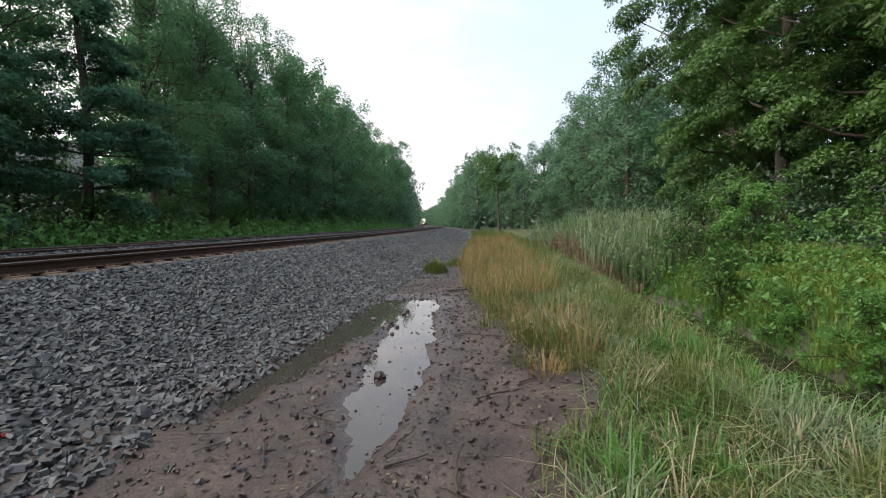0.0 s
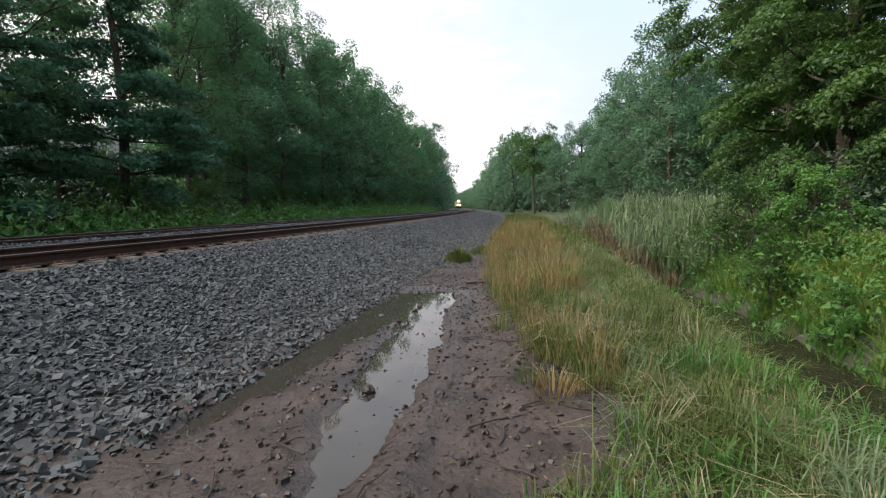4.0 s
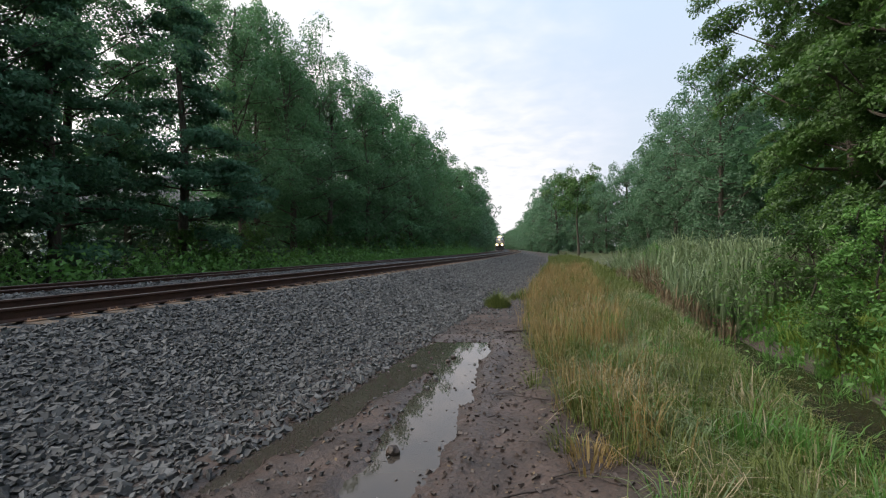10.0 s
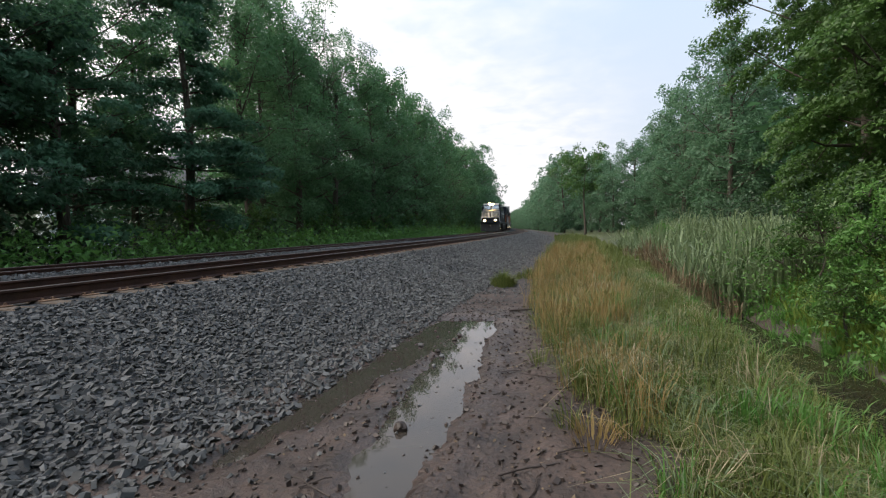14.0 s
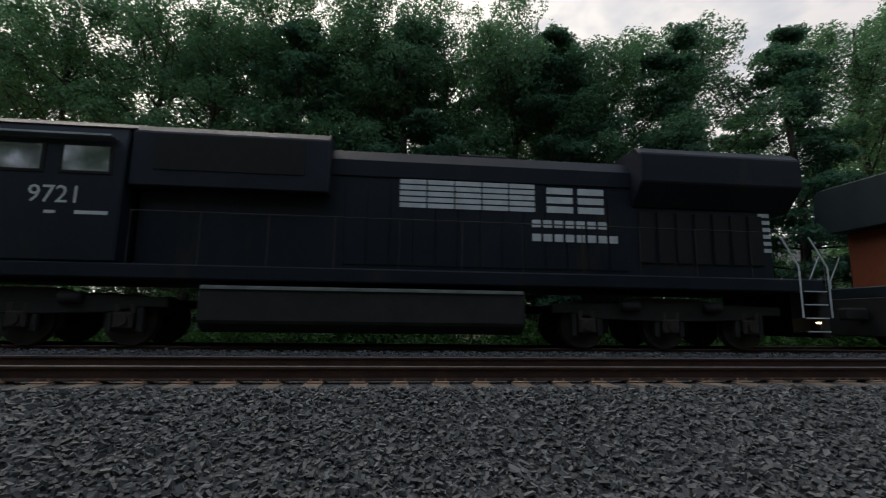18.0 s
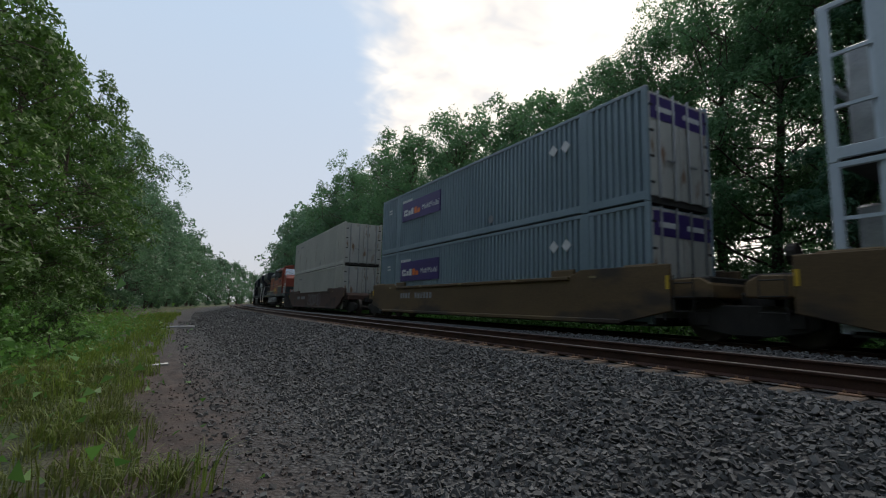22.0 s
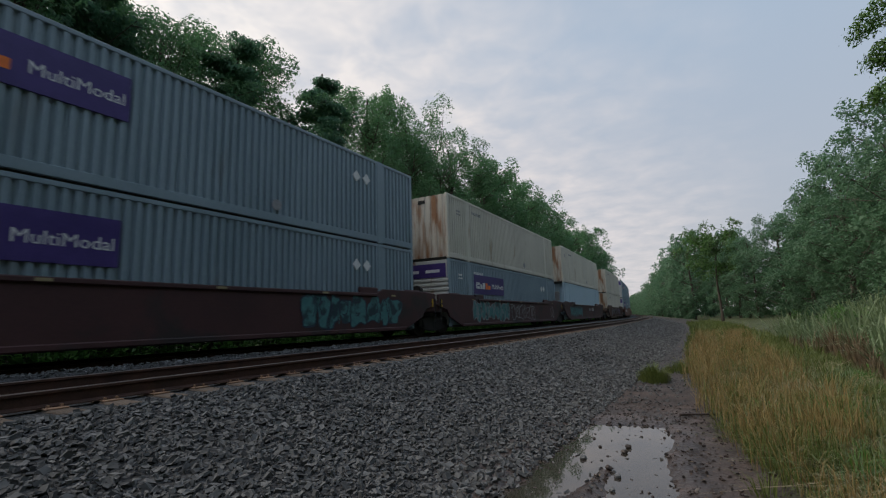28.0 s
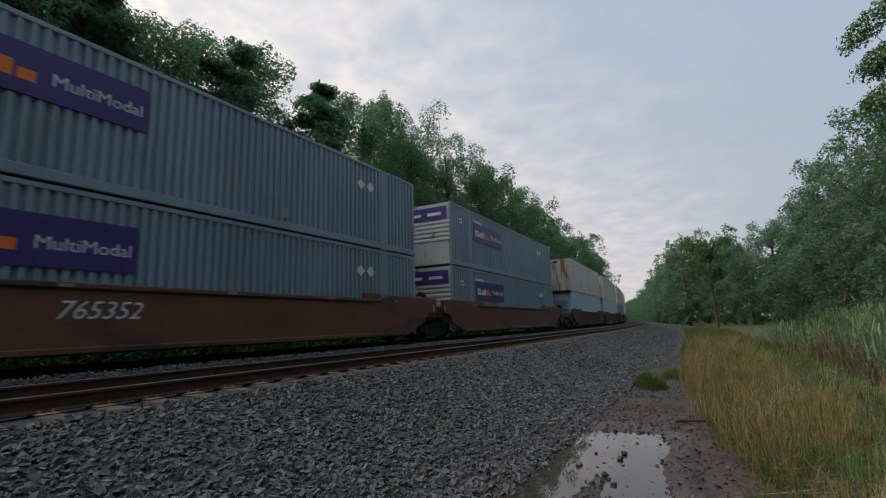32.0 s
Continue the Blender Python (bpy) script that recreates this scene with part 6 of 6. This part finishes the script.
freight_locomotives()
WHITE_BOX = container("ribbed off-white shipping container with dirty sides stacked on a rail car", BOX_WHITE, BOX_WORN)
CREAM_BOX = container("ribbed cream-white container with rust streaks down its front", BOX_CREAM, BOX_RUST)
GREY_BOX = container("ribbed grey-blue container with a purple sign", BOX_GREY, BOX_WORN, purple=True)
purple_panel(GREY_BOX)
SMOOTH_BOX = container("smooth pale blue-white container with dark lettering", BOX_PALE, BOX_PALE, ribbed=False, bay=0.62)
smooth_marks(SMOOTH_BOX)
PLAIN_BOX = container("smooth pale blue container with no lettering", BOX_BLUE, BOX_BLUE, ribbed=False, bay=0.5)
BLUE_BOX = container("ribbed dark blue container with faded sides", BOX_DEEP, BOX_DEEP)
LONE, LEAD, MIDDLE, LAST = (-9.1, 9.1), (-9.1, 10.0), (10.0,), (9.1,)
W_BROWN = well_car("rusty brown well car sprayed with grey scrawl", WELL_BROWN, 0, LONE, marks="grey")
sprayed(W_BROWN, 3, -1.0, 2.4, (WELL_MAROON, GREY_SPRAY))
W_TAN = [well_car("dirty yellow-brown well car unit", WELL_TAN, 0, tr, marks=m, over=False) for tr, m in ((LEAD, "grey"), (MIDDLE, ""), (LAST, ""))]
W_RIB = [well_car("rusty ribbed well car unit", WELL_BROWN, 14, tr, marks=m) for tr, m in ((LEAD, ""), (MIDDLE, ""), (LAST, "1251"))]
W_MAROON = [well_car("dark maroon well car unit", WELL_MAROON, 0, tr, marks=m) for tr, m in ((LEAD, ""), (MIDDLE, ""), (LAST, "253054"))]
sprayed(W_MAROON[0], 5, 2.5, 6.5, (TEAL, LOGO_DARK))
sprayed(W_MAROON[1], 6, -1.3, 2.6, (WELL_MAROON, GREY_SPRAY), 1.3)
sprayed(W_MAROON[1], 16, -6.2, -2.2, (TEAL, GREY_SPRAY))
sprayed(W_MAROON[1], 26, 6.2, 6.8, (WELL_MAROON, GREY_SPRAY), 1.3)
sprayed(W_MAROON[2], 7, -7.0, -2.4, (TEAL, LOGO_DARK))
W_JOINT = well_car("brown well car with grey scrawl along its ribbed side", WELL_BROWN, 12, LONE)
sprayed(W_JOINT, 8, -6.0, 2.0, (LOGO_DARK, GREY_SPRAY))
sprayed(W_JOINT, 18, 2.2, 4.4, (PURPLE, GREY_SPRAY))
W_RED = [well_car("red-brown well car unit with white numbers", WELL_RED, 0, tr, marks=m) for tr, m in ((LEAD, "765352"), (LAST, ""))]
USED = set()


def on_train(first, u, z):
    """The thing itself at its first use on the train, else a copy."""
    ob = first if first.name not in USED else copy_thing(first, Matrix())
    USED.add(first.name)
    MOVING.append((ob, u, TRACK_2, RAIL_Z + z, 0))
    return ob


def load(u0, car, lower, upper):
    u = u0 + LONG / 2
    for ob, z, g in ((car, 0.0, "well cars of the train"), (lower, 0.305, "containers on the train"), (upper, 0.315 + TALL, "containers on the train")):
        on_train(ob, u, z)["group"] = g


load(-4.0, W_BROWN, WHITE_BOX, WHITE_BOX)
load(18.9, W_TAN[0], GREY_BOX, GREY_BOX)
load(38.6, W_TAN[1], SMOOTH_BOX, SMOOTH_BOX)
load(58.1, W_TAN[2], WHITE_BOX, WHITE_BOX)
load(80.3, W_RIB[0], WHITE_BOX, CREAM_BOX)
load(99.6, W_RIB[1], CREAM_BOX, CREAM_BOX)
load(118.7, W_RIB[2], CREAM_BOX, CREAM_BOX)
load(141.6, W_TAN[0], GREY_BOX, GREY_BOX)
load(164.2, W_MAROON[0], GREY_BOX, GREY_BOX)
load(183.2, W_MAROON[1], GREY_BOX, CREAM_BOX)
load(202.2, W_MAROON[2], PLAIN_BOX, CREAM_BOX)
load(225.0, W_JOINT, CREAM_BOX, CREAM_BOX)
load(247.4, W_RED[0], GREY_BOX, GREY_BOX)
load(266.6, W_RED[1], GREY_BOX, GREY_BOX)
load(289.5, W_RIB[0], PLAIN_BOX, CREAM_BOX)
load(309.0, W_RIB[1], PLAIN_BOX, CREAM_BOX)
load(328.3, W_RIB[2], GREY_BOX, WHITE_BOX)
load(351.5, W_TAN[0], CREAM_BOX, WHITE_BOX)
load(371.2, W_TAN[2], BLUE_BOX, CREAM_BOX)
load(394.0, W_BROWN, WHITE_BOX, WHITE_BOX)
load(417.0, W_TAN[0], GREY_BOX, GREY_BOX)
load(436.6, W_TAN[2], CREAM_BOX, WHITE_BOX)

# ---- houses behind the wood ----
SIDING = material("white clapboard siding", (0.45, 0.49, 0.54), (0.6, 0.64, 0.68), 0.6, scale=1.0, fine=20, stretch=(0.3, 0.3, 8), bump=0.3)
ROOF = material("grey shingle roof", (0.06, 0.06, 0.065), (0.15, 0.15, 0.155), 0.85, scale=3, fine=25, bump=0.4)


def house(name, label, x, y, turn, long, deep, eave, ridge, windows):
    t = thing(name, label, "house")
    gable = [(-deep / 2, 0.0), (deep / 2, 0.0), (deep / 2, eave), (0.0, ridge), (-deep / 2, eave)]
    part("wall", prism(gable, -long / 2, long / 2), SIDING, t)
    for d in (-1, 1):
        slab = [(0.0, ridge + 0.05), (d * (deep / 2 + 0.4), eave - 0.25), (d * (deep / 2 + 0.4), eave - 0.1), (0.0, ridge + 0.25)]
        part("roof", prism(slab, -long / 2 - 0.4, long / 2 + 0.4), ROOF, t)
    for k in range(windows):
        for z in ((1.0,) if eave < 3.4 else (1.0, 3.7)):
            wx = -long / 2 + long * (k + 0.5) / windows
            for d in (-1, 1):
                w = part("window", box(wx - 0.55, wx + 0.55, d * deep / 2 - 0.05, d * deep / 2 + 0.05, z, z + 1.35, bevel=0.01), WHITE_PAINT, t)
                part("pane", box(wx - 0.46, wx + 0.46, d * deep / 2 - 0.065, d * deep / 2 + 0.065, z + 0.09, z + 1.26), GLASS, w)
    part("chimney", box(-0.4, 0.4, 0.2, 1.0, ridge - 0.6, ridge + 0.9), ROOF, t)
    t.matrix_basis = pose(x, y, 0.25, 0, 0, turn)
    return t


house("house", "white two-storey house with a grey roof behind the trees", -37, 29, 62, 11, 8, 5.4, 8.2, 4)
house("house", "low white house with a grey roof behind the trees", -47, 6, 84, 13, 8, 3.0, 6.0, 4)

RED_LITTER = material("red plastic", (0.35, 0.03, 0.02), (0.5, 0.06, 0.04), 0.4)

# ---- small things on the mud ----
rs = random.Random(77)


def near_z(x, y):
    o = x - LINE_X
    return float(height_at(np.array([y]), np.array([o]), np.array([x]), np.array([y]))[0][0])


def rock(name, label, x, y, size, mat, sink=0.25):
    bm = bmesh.new()
    bmesh.ops.create_icosphere(bm, subdivisions=2, radius=size)
    for v in bm.verts:
        v.co *= 1 + 0.55 * noise.noise(v.co * (2.2 / size) + Vector((x * 9, y * 7, 3)))
        v.co.z *= 0.65
    ob = part(name, bm, mat)
    ob.matrix_basis = pose(x, y, max(near_z(x, y), 0.0) + size * (0.8 - sink), 0, 0, rs.uniform(0, 360))
    return tagged(ob, label, "stone")


rock("stone", "dark mossy stone standing in the puddle", -1.43, 3.27, 0.055, TWIG)
for x, y, z in ((-1.71, 5.37, 0.045), (-1.86, 5.25, 0.05), (-1.79, 5.05, 0.035), (-1.28, 2.55, 0.022), (-1.24, 2.35, 0.022), (-1.33, 4.9, 0.022), (-1.9, 6.0, 0.05), (-2.05, 6.3, 0.06), (-1.75, 6.4, 0.05), (-1.95, 5.6, 0.05),
                (-1.6, 7.0, 0.04), (-1.5, 6.1, 0.025), (-2.1, 5.8, 0.045), (-1.85, 6.9, 0.05), (-2.2, 6.7, 0.055), (-1.55, 4.2, 0.02), (-2.0, 5.1, 0.04)):
    rock("stone", "small dark stone in the shallow puddle", x + rs.uniform(-0.1, 0.1), y + rs.uniform(-0.15, 0.15), z * rs.uniform(0.3, 0.85), STONE if rs.random() < 0.4 else TWIG)["group"] = "stones in the puddle"


def stick(label, x, y, long, turn, thick=0.012, mat=None, bends=4):
    bm = bmesh.new()
    p = Vector((-long / 2, 0, 0))
    for k in range(bends):
        q = Vector((-long / 2 + long * (k + 1) / bends, rs.uniform(-0.05, 0.05) * long, rs.uniform(0, 0.012)))
        rod(p, q, thick * (1 - 0.12 * k), 6, bm, thick * (1 - 0.12 * (k + 1)))
        p = q
    ob = part("stick", bm, mat or TWIG)
    ob.matrix_basis = pose(x, y, max(near_z(x, y), 0.0) + thick * 1.6, 0, 0, turn)
    tagged(ob, label, "stick", "dead sticks on the mud")


stick("pale dead branch lying at the edge of the mud", -1.15, 8.45, 0.62, 25, 0.02)
stick("white weathered branch lying beside the ballast", -0.65, -11.8, 1.0, 40, 0.035, STEEL)
stick("white weathered log lying beside the ballast", -1.4, -28.5, 2.4, 10, 0.07, STEEL)
for k in range(44):
    x, y = rs.uniform(-1.0, 0.5), rs.uniform(1.2, 5.0)
    stick("thin dark dead twig on wet mud", x, y, rs.uniform(0.12, 0.5), rs.uniform(0, 180), rs.uniform(0.004, 0.009))
for k in range(14):
    stick("thin dark dead twig on wet mud", rs.uniform(-2.3, -1.2), rs.uniform(0.9, 2.4), rs.uniform(0.15, 0.45), rs.uniform(0, 180), rs.uniform(0.004, 0.008))
rock("litter", "scrap of red litter on the ballast", -3.35, 1.75, 0.022, RED_LITTER)


def tuft(name, label, x, y, count, tall, spread, mat, width=0.006, lean=0.6):
    r = np.random.RandomState(int(abs(x) * 100 + abs(y) * 10))
    an, rad = r.uniform(0, 6.28, count), spread * np.sqrt(r.uniform(0, 1, count))
    bx, by = x + rad * np.cos(an), y + rad * np.sin(an)
    base = np.stack([bx, by, np.array([near_z(a, b) for a, b in zip(bx, by)]) - 0.01], -1)
    h = tall * r.uniform(0.5, 1.0, count)
    h = h * (1 - 0.65 * rad / spread)
    d = np.stack([np.cos(an), np.sin(an), np.zeros(count)], -1) * (lean * h * r.uniform(0.2, 1.2, count))[:, None]
    w = np.stack([-np.sin(an), np.cos(an), np.zeros(count)], -1) * width
    up = np.zeros((count, 3))
    up[:, 2] = h
    mid, tip = base + up * 0.65 + d * 0.4, base + up * 0.9 + d
    q = np.stack([np.stack([base - w, base + w, mid + w * 0.8, mid - w * 0.8], 1), np.stack([mid - w * 0.8, mid + w * 0.8, tip + w * 0.1, tip - w * 0.1], 1)], 1)
    return tagged(new(name, quick_mesh(name, q.reshape(-1, 3), 4, mat)), label, "grass")


tuft("grass_tuft", "low bright green grass tuft at the edge of the mud", -2.25, 12.2, 900, 0.62, 0.36, GRASS, 0.005, 0.45)
tuft("grass_tuft", "low bright green grass tuft at the edge of the mud", -1.8, 14.0, 320, 0.5, 0.5, GRASS, 0.007, 0.6)
for k in range(16):
    y = rs.uniform(1.2, 9)
    tuft("grass_tuft", "drooping green grass tuft on the mud's edge", float(np.interp(y, [1, 3, 6, 9], [-0.35, -0.1, -0.7, -1.2])) + rs.uniform(-0.1, 0.45), y, 60, rs.uniform(0.2, 0.5), 0.14, GRASS if rs.random() < 0.7 else DRY_GRASS, 0.004, 0.9)


def litter():
    """Dead leaves, bark and bits of twig strewn over the wet mud."""
    r = np.random.RandomState(91)
    n = 2600
    s, o = r.uniform(0.8, 9.0, n), 4.9 + 3.2 * r.uniform(0, 1, n) ** 0.6
    x, y = on_line_array(s, o)
    ok = puddle_depth(x, y) < -0.03
    x, y, s, o = x[ok], y[ok], s[ok], o[ok]
    z = height_at(s, o, x, y)[0] + 0.006
    nor = np.stack([r.normal(size=len(x)) * 0.25, r.normal(size=len(x)) * 0.25, np.ones(len(x))], -1)
    nor /= np.linalg.norm(nor, axis=1, keepdims=True)
    half = len(x) * 2 // 3
    c = np.stack([x, y, z], -1)
    size = r.uniform(0.008, 0.03, len(x))
    for name, a, b, m, label in (("dead_leaves", 0, half, TWIG, "dark rotting leaves and bark on wet mud"), ("straw_bits", half, len(x), REED_DRY, "brown straw bits on wet mud")):
        tagged(new(name, quick_mesh(name, leaf_array(r, c[a:b], nor[a:b], size[a:b], True), 4, m)), label, "litter", kind="stuff")


litter()


def motions():
    for ob, u, o, z, turn in MOVING:
        walk(ob, [(t, line_pose(u - SPEED * (t - 20.0), o, z, turn)) for t in range(33)])


motions()
